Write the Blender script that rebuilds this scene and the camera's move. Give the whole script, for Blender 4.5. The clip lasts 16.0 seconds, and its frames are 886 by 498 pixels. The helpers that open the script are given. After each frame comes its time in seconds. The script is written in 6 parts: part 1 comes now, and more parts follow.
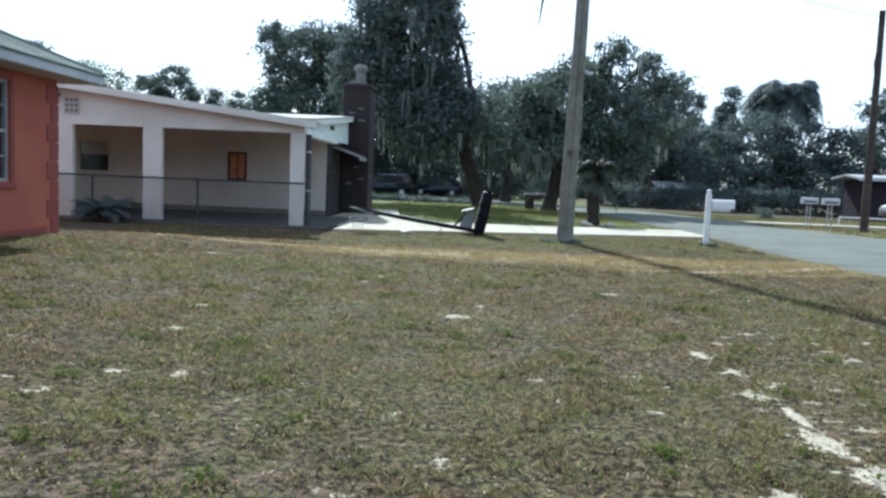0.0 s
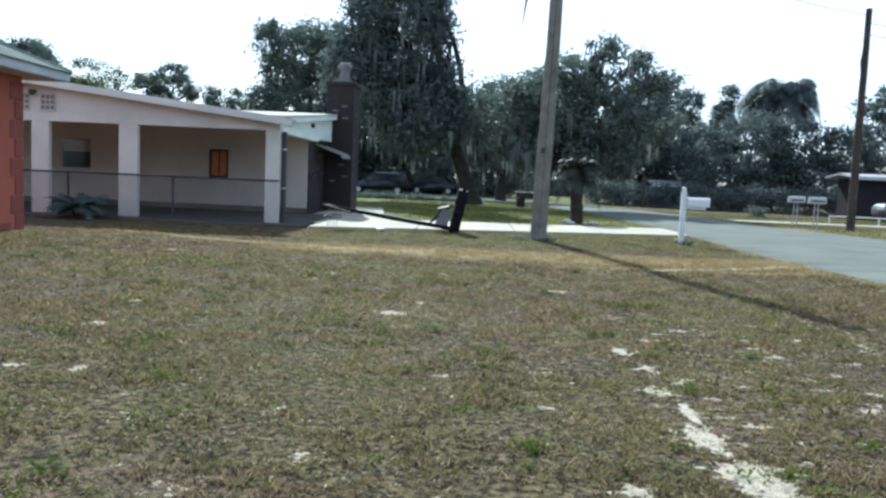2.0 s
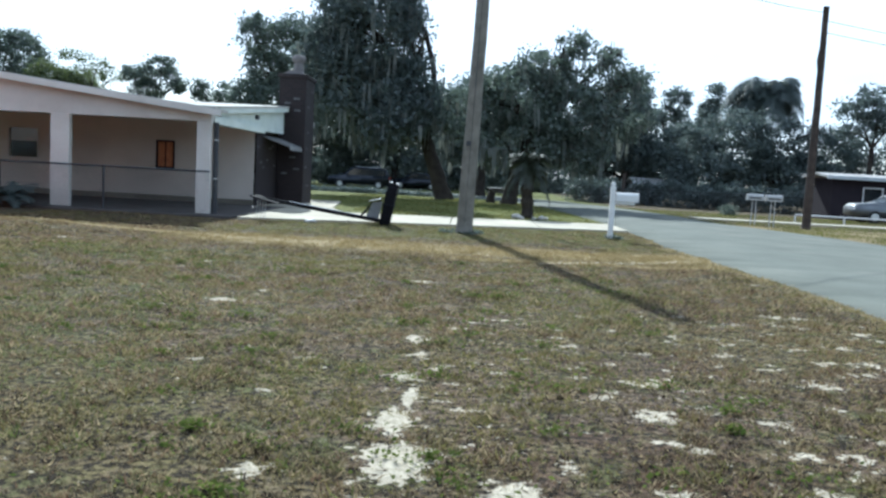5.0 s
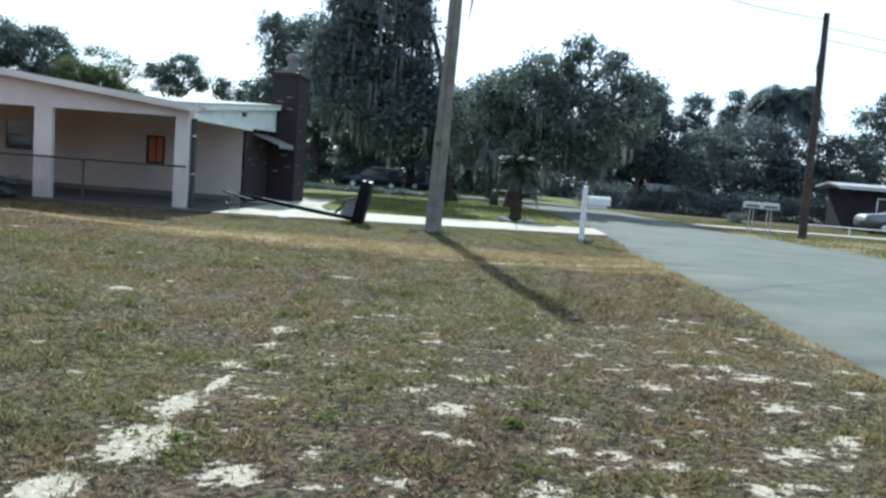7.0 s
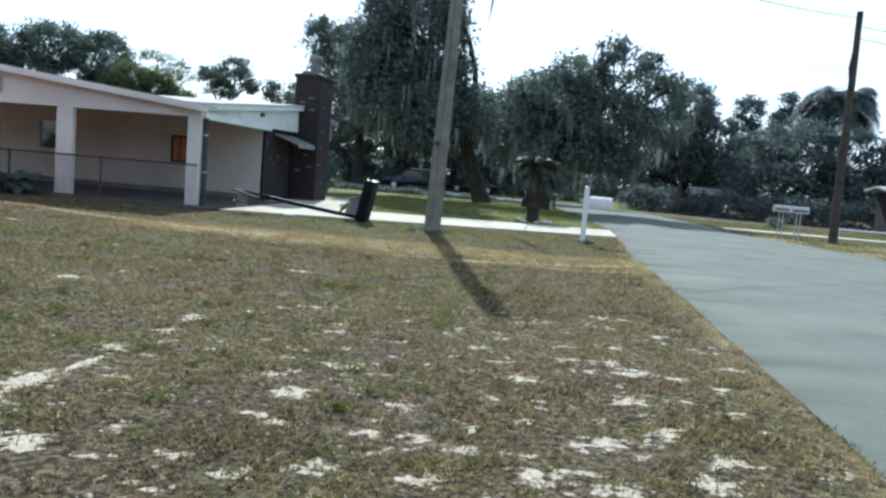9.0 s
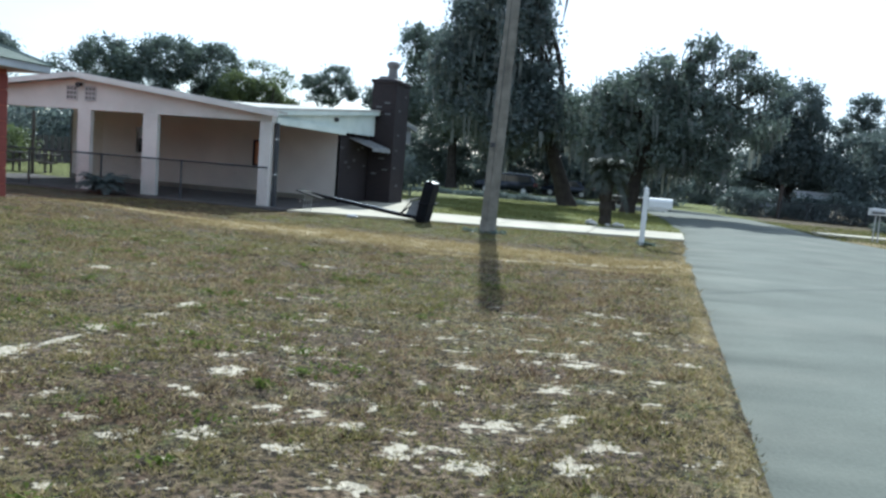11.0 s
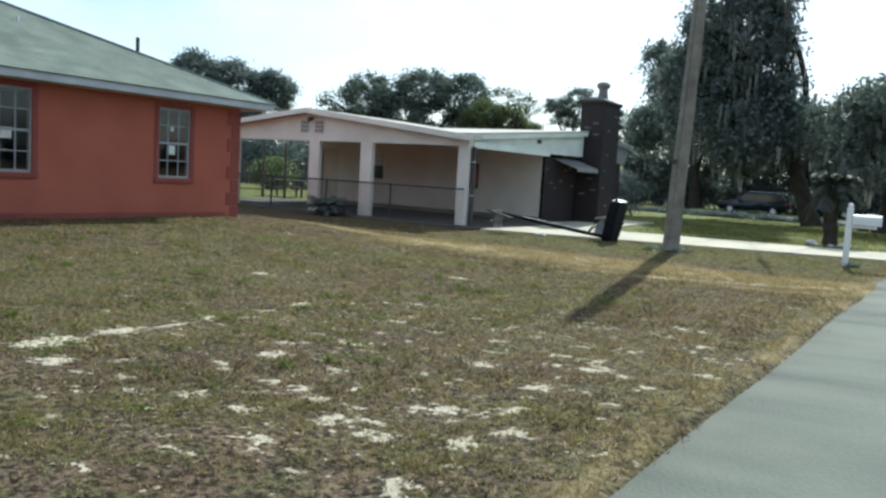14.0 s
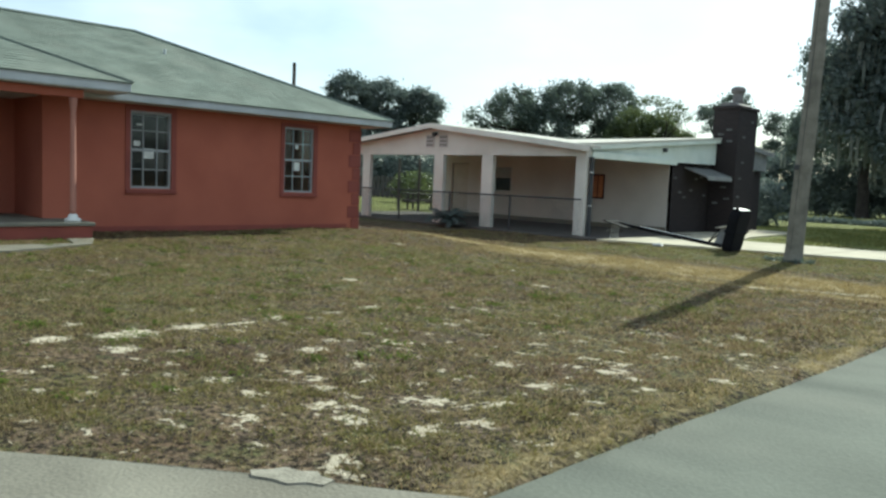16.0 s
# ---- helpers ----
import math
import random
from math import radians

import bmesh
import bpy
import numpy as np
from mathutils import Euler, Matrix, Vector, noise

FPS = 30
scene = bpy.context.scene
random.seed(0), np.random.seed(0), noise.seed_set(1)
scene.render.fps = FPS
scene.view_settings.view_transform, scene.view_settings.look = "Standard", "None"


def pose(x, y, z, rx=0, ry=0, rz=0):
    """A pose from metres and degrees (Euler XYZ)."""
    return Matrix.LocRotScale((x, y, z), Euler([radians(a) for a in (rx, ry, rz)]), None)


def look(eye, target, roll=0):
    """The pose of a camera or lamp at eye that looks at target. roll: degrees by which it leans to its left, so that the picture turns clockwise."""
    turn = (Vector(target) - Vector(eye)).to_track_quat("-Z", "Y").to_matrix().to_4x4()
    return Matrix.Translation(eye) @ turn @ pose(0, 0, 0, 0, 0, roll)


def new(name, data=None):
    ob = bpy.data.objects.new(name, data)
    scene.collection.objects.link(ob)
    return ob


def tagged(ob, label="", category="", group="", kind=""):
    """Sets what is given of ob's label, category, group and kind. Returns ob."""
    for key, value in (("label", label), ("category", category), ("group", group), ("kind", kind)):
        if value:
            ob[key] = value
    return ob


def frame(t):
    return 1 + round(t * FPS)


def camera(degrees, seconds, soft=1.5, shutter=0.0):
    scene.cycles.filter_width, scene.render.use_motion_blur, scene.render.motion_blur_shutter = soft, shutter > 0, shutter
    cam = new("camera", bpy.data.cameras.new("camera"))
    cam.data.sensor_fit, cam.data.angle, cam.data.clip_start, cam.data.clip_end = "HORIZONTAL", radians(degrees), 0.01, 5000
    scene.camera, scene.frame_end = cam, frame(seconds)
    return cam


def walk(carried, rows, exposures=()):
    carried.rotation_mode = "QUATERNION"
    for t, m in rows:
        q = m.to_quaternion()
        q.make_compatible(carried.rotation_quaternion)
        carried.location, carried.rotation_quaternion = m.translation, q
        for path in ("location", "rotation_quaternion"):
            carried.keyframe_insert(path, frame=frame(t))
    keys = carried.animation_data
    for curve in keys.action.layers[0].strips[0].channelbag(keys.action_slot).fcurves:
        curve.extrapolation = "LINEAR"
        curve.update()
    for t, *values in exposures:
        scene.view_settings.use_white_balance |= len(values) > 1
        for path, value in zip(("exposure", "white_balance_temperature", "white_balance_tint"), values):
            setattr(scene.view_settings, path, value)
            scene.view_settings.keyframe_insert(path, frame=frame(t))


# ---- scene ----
cam = camera(58.7, 16.0, soft=2.6)
PATH = [
    (0, (0.343, 1.584, 1.246), (0.295, 3.575, 1.072), 2.4),
    (0.5, (0.438, 1.59, 1.25), (0.39, 3.582, 1.073), 2.4),
    (1, (0.596, 1.601, 1.247), (0.545, 3.593, 1.069), 2.4),
    (1.5, (0.79, 1.609, 1.248), (0.736, 3.6, 1.07), 2.4),
    (2, (1.003, 1.61, 1.251), (0.946, 3.601, 1.073), 2.5),
    (2.5, (1.216, 1.627, 1.247), (1.156, 3.618, 1.067), 2.6),
    (3, (1.476, 1.628, 1.245), (1.417, 3.619, 1.066), 2.6),
    (3.5, (1.777, 1.634, 1.25), (1.721, 3.625, 1.067), 2.7),
    (4, (2.068, 1.658, 1.246), (2.017, 3.649, 1.059), 2.9),
    (6.5, (3.608, 1.657, 1.27), (3.507, 3.645, 1.082), 4.0),
    (7, (3.952, 1.665, 1.274), (3.823, 3.652, 1.089), 4.3),
    (7.5, (4.292, 1.676, 1.274), (4.132, 3.661, 1.086), 4.5),
    (8, (4.612, 1.687, 1.276), (4.421, 3.669, 1.087), 4.7),
    (8.5, (4.912, 1.672, 1.299), (4.686, 3.65, 1.11), 4.7),
    (11, (6.299, 1.717, 1.308), (5.772, 3.636, 1.11), 4.5),
    (11.5, (6.571, 1.723, 1.318), (5.955, 3.615, 1.118), 4.3),
    (12, (6.845, 1.726, 1.33), (6.135, 3.585, 1.131), 4.2),
    (12.5, (7.124, 1.735, 1.342), (6.317, 3.554, 1.144), 4.1),
    (13, (7.402, 1.796, 1.343), (6.497, 3.569, 1.147), 3.9),
    (13.5, (7.704, 1.85, 1.352), (6.698, 3.567, 1.159), 3.7),
    (14, (8.039, 1.917, 1.364), (6.926, 3.569, 1.178), 3.4),
    (14.5, (8.382, 2.022, 1.366), (7.16, 3.596, 1.185), 3.1),
    (15, (8.701, 2.15, 1.369), (7.378, 3.64, 1.196), 2.7),
    (15.5, (8.92, 2.254, 1.374), (7.531, 3.683, 1.2), 2.4),
    (16, (8.998, 2.312, 1.37), (7.584, 3.715, 1.198), 2.4),
]
walk(cam, [(t, look(eye, target, roll)) for t, eye, target, roll in PATH], [(0, 0.71, 5330, 4), (8, 0.63, 5340, 4), (12.5, 0.61, 5440, 3), (14.5, 0.54, 5850, -1), (16, 0.50, 6050, -5)])

# ---- light ----
SUN_AZ = math.atan2(-0.200, 0.980)          # from +y towards +x
SUN_EL = radians(36.9)
world = bpy.data.worlds.new("sky")
scene.world = world
world.use_nodes = True
wn = world.node_tree
wn.nodes.clear()
w_out = wn.nodes.new("ShaderNodeOutputWorld")
w_bg = wn.nodes.new("ShaderNodeBackground")
w_sky = wn.nodes.new("ShaderNodeTexSky")
w_sky.sky_type = "NISHITA"
w_sky.sun_disc = False
w_sky.sun_elevation = SUN_EL
w_sky.sun_rotation = SUN_AZ
w_sky.air_density, w_sky.dust_density, w_sky.ozone_density = 1.0, 1.0, 1.0
w_co = wn.nodes.new("ShaderNodeTexCoord")
w_map = wn.nodes.new("ShaderNodeMapping")
w_map.inputs["Scale"].default_value = (1.0, 1.0, 2.6)
w_noise = wn.nodes.new("ShaderNodeTexNoise")
w_noise.inputs["Scale"].default_value = 1.7
w_noise.inputs["Detail"].default_value = 6
w_ramp = wn.nodes.new("ShaderNodeValToRGB")
w_ramp.color_ramp.elements[0].position, w_ramp.color_ramp.elements[1].position = 0.36, 0.66
w_mix = wn.nodes.new("ShaderNodeMixRGB")
w_mix.inputs[2].default_value = (9.4, 10.0, 10.9, 1)
wn.links.new(w_co.outputs["Generated"], w_map.inputs[0])
wn.links.new(w_map.outputs[0], w_noise.inputs["Vector"])
wn.links.new(w_noise.outputs["Fac"], w_ramp.inputs[0])
wn.links.new(w_ramp.outputs[0], w_mix.inputs[0])
wn.links.new(w_sky.outputs[0], w_mix.inputs[1])
wn.links.new(w_mix.outputs[0], w_bg.inputs[0])
w_bg.inputs[1].default_value = 0.090
wn.links.new(w_bg.outputs[0], w_out.inputs[0])
sun = new("sun", bpy.data.lights.new("sun", "SUN"))
sun.data.energy = 5.0
sun.data.angle = radians(0.53)
sun.data.color = (1.0, 0.945, 0.83)
sun.matrix_world = look((0, 0, 0), (-math.sin(SUN_AZ) * math.cos(SUN_EL), -math.cos(SUN_AZ) * math.cos(SUN_EL), -math.sin(SUN_EL)))

# ---- materials ----
def mat(name, col, col2=None, rough=0.8, metal=0.0, scale=3.0, fine=60.0, bump=0.25, mixer=0.5, dirt=0.0, dirt_col=(0.05, 0.045, 0.04)):
    """A surface with a slow and a fine variation of colour, and fine relief."""
    m = bpy.data.materials.new(name)
    m.use_nodes = True
    n, l = m.node_tree.nodes, m.node_tree.links
    p = n["Principled BSDF"]
    p.inputs["Roughness"].default_value = rough
    p.inputs["Metallic"].default_value = metal
    if rough > 0.85:
        p.inputs["Specular IOR Level"].default_value = 0.15
    col2 = col2 or tuple(c * 0.72 for c in col)
    co = n.new("ShaderNodeTexCoord")
    a, b = n.new("ShaderNodeTexNoise"), n.new("ShaderNodeTexNoise")
    a.inputs["Scale"].default_value, a.inputs["Detail"].default_value = scale, 5
    b.inputs["Scale"].default_value, b.inputs["Detail"].default_value = fine, 3
    for t in (a, b):
        l.new(co.outputs["Object"], t.inputs["Vector"])
    add = n.new("ShaderNodeMath")
    add.operation = "MULTIPLY_ADD"
    l.new(b.outputs["Fac"], add.inputs[0])
    add.inputs[1].default_value = 0.5
    l.new(a.outputs["Fac"], add.inputs[2])
    ramp = n.new("ShaderNodeMapRange")
    ramp.inputs["From Min"].default_value, ramp.inputs["From Max"].default_value = 0.75 - mixer * 0.35, 0.75 + mixer * 0.35
    l.new(add.outputs[0], ramp.inputs["Value"])
    mix = n.new("ShaderNodeMixRGB")
    mix.inputs[1].default_value, mix.inputs[2].default_value = (*col2, 1), (*col, 1)
    l.new(ramp.outputs[0], mix.inputs[0])
    out = mix.outputs[0]
    if dirt:
        d = n.new("ShaderNodeTexNoise")
        d.inputs["Scale"].default_value, d.inputs["Detail"].default_value = scale * 0.6, 8
        l.new(co.outputs["Object"], d.inputs["Vector"])
        dr = n.new("ShaderNodeMapRange")
        dr.inputs["From Min"].default_value, dr.inputs["From Max"].default_value = 0.5, 0.75
        dr.inputs["To Max"].default_value = dirt
        l.new(d.outputs["Fac"], dr.inputs["Value"])
        dm = n.new("ShaderNodeMixRGB")
        dm.inputs[2].default_value = (*dirt_col, 1)
        l.new(dr.outputs[0], dm.inputs[0])
        l.new(out, dm.inputs[1])
        out = dm.outputs[0]
    l.new(out, p.inputs["Base Color"])
    if bump:
        bp = n.new("ShaderNodeBump")
        bp.inputs["Strength"].default_value = bump
        bp.inputs["Distance"].default_value = 0.02
        l.new(b.outputs["Fac"], bp.inputs["Height"])
        l.new(bp.outputs[0], p.inputs["Normal"])
    return m


def leaf_mat(name, c1, c2, through_light=0.4, gloss=0.06):
    """Thin leaves: reflect and let some light through, each clump a little different."""
    m = bpy.data.materials.new(name)
    m.use_nodes = True
    n, l = m.node_tree.nodes, m.node_tree.links
    n.clear()
    out = n.new("ShaderNodeOutputMaterial")
    geo = n.new("ShaderNodeNewGeometry")
    co = n.new("ShaderNodeTexCoord")
    noi = n.new("ShaderNodeTexNoise")
    noi.inputs["Scale"].default_value = 0.45
    l.new(co.outputs["Object"], noi.inputs["Vector"])
    add = n.new("ShaderNodeMath")
    add.operation = "MULTIPLY_ADD"
    l.new(geo.outputs["Random Per Island"], add.inputs[0])
    add.inputs[1].default_value = 0.6
    l.new(noi.outputs["Fac"], add.inputs[2])
    mr = n.new("ShaderNodeMapRange")
    mr.inputs["From Min"].default_value, mr.inputs["From Max"].default_value = 0.4, 1.15
    l.new(add.outputs[0], mr.inputs["Value"])
    mix = n.new("ShaderNodeMixRGB")
    mix.inputs[1].default_value, mix.inputs[2].default_value = (*c1, 1), (*c2, 1)
    l.new(mr.outputs[0], mix.inputs[0])
    d, t, g = n.new("ShaderNodeBsdfDiffuse"), n.new("ShaderNodeBsdfTranslucent"), n.new("ShaderNodeBsdfGlossy")
    g.inputs["Roughness"].default_value = 0.5
    l.new(mix.outputs[0], d.inputs[0])
    l.new(mix.outputs[0], t.inputs[0])
    s1, s2 = n.new("ShaderNodeMixShader"), n.new("ShaderNodeMixShader")
    s1.inputs[0].default_value = through_light
    l.new(d.outputs[0], s1.inputs[1])
    l.new(t.outputs[0], s1.inputs[2])
    s2.inputs[0].default_value = gloss
    l.new(s1.outputs[0], s2.inputs[1])
    l.new(g.outputs[0], s2.inputs[2])
    l.new(s2.outputs[0], out.inputs[0])
    return m


def lawn_colour(n, l):
    """Dry lawn: thatch, brown and olive patches, green tufts and painted shade between tufts, all by place."""
    co = n.new("ShaderNodeTexCoord")
    def noise_at(scale, detail=5, off=0.0):
        mp = n.new("ShaderNodeMapping")
        mp.inputs["Location"].default_value = (off, off * 0.7, 0)
        l.new(co.outputs["Object"], mp.inputs[0])
        t = n.new("ShaderNodeTexNoise")
        t.inputs["Scale"].default_value, t.inputs["Detail"].default_value = scale, detail
        t.inputs["Roughness"].default_value = 0.62
        l.new(mp.outputs[0], t.inputs["Vector"])
        return t.outputs["Fac"]
    def blend(fac, lo, hi, a, b):
        mr = n.new("ShaderNodeMapRange")
        mr.inputs["From Min"].default_value, mr.inputs["From Max"].default_value = lo, hi
        l.new(fac, mr.inputs["Value"])
        mx = n.new("ShaderNodeMixRGB")
        l.new(mr.outputs[0], mx.inputs[0])
        for s, v in ((mx.inputs[1], a), (mx.inputs[2], b)):
            if isinstance(v, tuple):
                s.default_value = (*v, 1)
            else:
                l.new(v, s)
        return mx.outputs[0]
    c = blend(noise_at(1.1, 6), 0.42, 0.58, (0.158, 0.118, 0.088), (0.182, 0.130, 0.084))
    c = blend(noise_at(0.42, 6, 7.0), 0.48, 0.58, c, (0.158, 0.132, 0.062))
    c = blend(noise_at(0.5, 6, 40.0), 0.52, 0.62, c, (0.128, 0.086, 0.058))
    c = blend(noise_at(3.4, 6, 21.0), 0.52, 0.62, c, (0.118, 0.116, 0.052))
    c = blend(noise_at(6.5, 5, 33.0), 0.55, 0.63, c, (0.205, 0.162, 0.094))
    at = n.new("ShaderNodeAttribute")
    at.attribute_name = "green"
    sm_ = n.new("ShaderNodeMath")
    sm_.operation = "MULTIPLY_ADD"
    l.new(noise_at(2.6, 6, 52.0), sm_.inputs[0])
    sm_.inputs[1].default_value = 1.6
    l.new(at.outputs["Fac"], sm_.inputs[2])
    c = blend(sm_.outputs[0], 1.0, 1.25, c, (0.122, 0.130, 0.046))
    c = blend(noise_at(12.0, 6, 11.0), 0.61, 0.70, c, (0.25, 0.205, 0.13))
    # shadow in the gaps between tufts, painted as near-black noise
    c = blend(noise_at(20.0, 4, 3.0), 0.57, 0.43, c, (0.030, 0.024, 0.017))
    return c, noise_at, blend


def ground_material():
    m = bpy.data.materials.new("dry_lawn")
    m.use_nodes = True
    n, l = m.node_tree.nodes, m.node_tree.links
    p = n["Principled BSDF"]
    p.inputs["Roughness"].default_value = 0.95
    p.inputs["Specular IOR Level"].default_value = 0.08
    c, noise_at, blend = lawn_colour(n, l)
    def attr(name, jitter, jscale):
        a = n.new("ShaderNodeAttribute")
        a.attribute_name = name
        s = n.new("ShaderNodeMath")
        s.operation = "MULTIPLY_ADD"
        l.new(noise_at(jscale, 6, 5.0), s.inputs[0])
        s.inputs[1].default_value = jitter
        l.new(a.outputs["Fac"], s.inputs[2])
        return s.outputs[0]
    straw = blend(noise_at(14.0, 4, 2.0), 0.35, 0.65, (0.36, 0.295, 0.165), (0.22, 0.165, 0.08))
    c = blend(attr("straw", 1.1, 5.0), 0.9, 1.25, c, straw)
    sand = blend(noise_at(18.0, 5, 9.0), 0.35, 0.7, (0.43, 0.375, 0.28), (0.62, 0.555, 0.43))
    green = blend(noise_at(5.0, 5, 8.0), 0.35, 0.65, (0.085, 0.115, 0.03), (0.19, 0.185, 0.055))
    c = blend(attr("green", 0.8, 0.9), 0.95, 1.2, c, green)
    c = blend(attr("sand", 3.2, 13.0), 2.08, 2.26, c, sand)
    l.new(c, p.inputs["Base Color"])
    bp = n.new("ShaderNodeBump")
    bp.inputs["Strength"].default_value, bp.inputs["Distance"].default_value = 0.9, 0.05
    l.new(noise_at(30.0, 5, 1.0), bp.inputs["Height"])
    l.new(bp.outputs[0], p.inputs["Normal"])
    return m


def blade_material():
    m = bpy.data.materials.new("grass_blades")
    m.use_nodes = True
    n, l = m.node_tree.nodes, m.node_tree.links
    n.clear()
    out = n.new("ShaderNodeOutputMaterial")
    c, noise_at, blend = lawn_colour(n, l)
    geo = n.new("ShaderNodeNewGeometry")
    st = n.new("ShaderNodeAttribute")
    st.attribute_name = "straw"
    tone = n.new("ShaderNodeAttribute")
    tone.attribute_name = "tone"
    c = blend(tone.outputs["Fac"], 0.32, 0.42, c, (0.172, 0.157, 0.054))
    c = blend(tone.outputs["Fac"], 0.54, 0.62, c, (0.170, 0.112, 0.072))
    c = blend(tone.outputs["Fac"], 0.70, 0.76, c, (0.400, 0.322, 0.190))
    c = blend(tone.outputs["Fac"], 0.84, 0.90, c, (0.122, 0.146, 0.044))
    c = blend(geo.outputs["Random Per Island"], 0.50, 1.1, c, (0.38, 0.305, 0.180))
    c = blend(st.outputs["Fac"], 0.25, 0.75, c, blend(geo.outputs["Random Per Island"], 0.0, 1.0, (0.22, 0.165, 0.075), (0.40, 0.325, 0.175)))
    d, t, s = n.new("ShaderNodeBsdfDiffuse"), n.new("ShaderNodeBsdfTranslucent"), n.new("ShaderNodeMixShader")
    s.inputs[0].default_value = 0.5
    l.new(c, d.inputs[0])
    l.new(c, t.inputs[0])
    l.new(d.outputs[0], s.inputs[1])
    l.new(t.outputs[0], s.inputs[2])
    l.new(s.outputs[0], out.inputs[0])
    return m


def brick_material(name, c1, c2, mortar):
    m = bpy.data.materials.new(name)
    m.use_nodes = True
    n, l = m.node_tree.nodes, m.node_tree.links
    p = n["Principled BSDF"]
    p.inputs["Roughness"].default_value = 0.9
    co = n.new("ShaderNodeTexCoord")
    sep, com, ad = n.new("ShaderNodeSeparateXYZ"), n.new("ShaderNodeCombineXYZ"), n.new("ShaderNodeMath")
    l.new(co.outputs["Object"], sep.inputs[0])
    l.new(sep.outputs[0], ad.inputs[0])
    l.new(sep.outputs[1], ad.inputs[1])
    l.new(ad.outputs[0], com.inputs[0])
    l.new(sep.outputs[2], com.inputs[1])
    b = n.new("ShaderNodeTexBrick")
    b.inputs["Scale"].default_value = 1.0
    b.inputs["Brick Width"].default_value, b.inputs["Row Height"].default_value = 0.215, 0.076
    b.inputs["Mortar Size"].default_value = 0.009
    b.inputs["Color1"].default_value, b.inputs["Color2"].default_value, b.inputs["Mortar"].default_value = (*c1, 1), (*c2, 1), (*mortar, 1)
    l.new(com.outputs[0], b.inputs["Vector"])
    no = n.new("ShaderNodeTexNoise")
    no.inputs["Scale"].default_value, no.inputs["Detail"].default_value = 1.4, 6
    l.new(co.outputs["Object"], no.inputs["Vector"])
    mx = n.new("ShaderNodeMixRGB")
    mx.blend_type = "MULTIPLY"
    mr = n.new("ShaderNodeMapRange")
    mr.inputs["To Min"].default_value, mr.inputs["To Max"].default_value = 0.0, 0.7
    l.new(no.outputs["Fac"], mr.inputs["Value"])
    l.new(mr.outputs[0], mx.inputs[0])
    l.new(b.outputs["Color"], mx.inputs[1])
    mx.inputs[2].default_value = (0.55, 0.5, 0.5, 1)
    l.new(mx.outputs[0], p.inputs["Base Color"])
    bp = n.new("ShaderNodeBump")
    bp.inputs["Strength"].default_value, bp.inputs["Distance"].default_value = 0.6, 0.01
    bp.invert = True
    l.new(b.outputs["Fac"], bp.inputs["Height"])
    l.new(bp.outputs[0], p.inputs["Normal"])
    return m


def glass_material(name, tint=(0.9, 0.95, 0.97)):
    m = bpy.data.materials.new(name)
    m.use_nodes = True
    p = m.node_tree.nodes["Principled BSDF"]
    p.inputs["Base Color"].default_value = (*tint, 1)
    p.inputs["Roughness"].default_value = 0.03
    p.inputs["Transmission Weight"].default_value = 1.0
    p.inputs["IOR"].default_value = 1.45
    return m


M_GROUND = ground_material()
M_BLADE = blade_material()
M_ROAD = mat("worn_asphalt", (0.152, 0.163, 0.138), (0.104, 0.111, 0.095), rough=0.95, scale=0.9, fine=40, bump=0.3, mixer=0.75, dirt=0.35, dirt_col=(0.22, 0.215, 0.18))
M_CONC = mat("driveway_concrete", (0.47, 0.43, 0.335), (0.37, 0.335, 0.26), rough=0.9, scale=0.9, fine=40, bump=0.3, dirt=0.4, dirt_col=(0.28, 0.25, 0.2))
M_CONC_OLD = mat("old_concrete", (0.225, 0.212, 0.172), (0.14, 0.132, 0.108), rough=0.92, scale=1.2, fine=50, bump=0.4, dirt=0.5, dirt_col=(0.16, 0.14, 0.11))
# concrete with the carport's shade put into its colour
M_FLOORSHADE = mat("shade_dark_concrete", (0.105, 0.095, 0.088), (0.07, 0.063, 0.058), rough=0.9, scale=2, fine=50, bump=0.3)
M_WEED = leaf_mat("low_weeds", (0.075, 0.115, 0.026), (0.155, 0.185, 0.045), 0.4, 0.0)
M_RED = mat("red_stucco", (0.43, 0.138, 0.090), (0.365, 0.112, 0.075), rough=0.88, scale=0.9, fine=120, bump=0.35, dirt=0.25, dirt_col=(0.19, 0.065, 0.052))
M_REDTRIM = mat("dark_red_trim", (0.27, 0.068, 0.048), (0.22, 0.055, 0.042), rough=0.8, scale=2, fine=120, bump=0.25)
M_SHINGLE = mat("grey_green_shingle", (0.205, 0.238, 0.205), (0.14, 0.163, 0.14), rough=0.95, scale=1.6, fine=70, bump=0.6, dirt=0.45, dirt_col=(0.26, 0.27, 0.23))
M_FASCIA = mat("grey_white_fascia", (0.52, 0.54, 0.55), (0.42, 0.44, 0.45), rough=0.6, scale=2, fine=30, bump=0.1, dirt=0.3, dirt_col=(0.25, 0.25, 0.24))
M_SOFFIT = mat("soffit_paint", (0.55, 0.52, 0.48), (0.46, 0.43, 0.4), rough=0.8, scale=2, fine=40, bump=0.15)
M_WHITE = mat("white_house_paint", (0.72, 0.68, 0.62), (0.62, 0.58, 0.52), rough=0.75, scale=1.3, fine=50, bump=0.2, dirt=0.3, dirt_col=(0.42, 0.38, 0.32))
M_CREAM = mat("cream_wall_paint", (0.60, 0.56, 0.50), (0.50, 0.465, 0.42), rough=0.8, scale=0.9, fine=60, bump=0.2, dirt=0.3, dirt_col=(0.4, 0.35, 0.28))
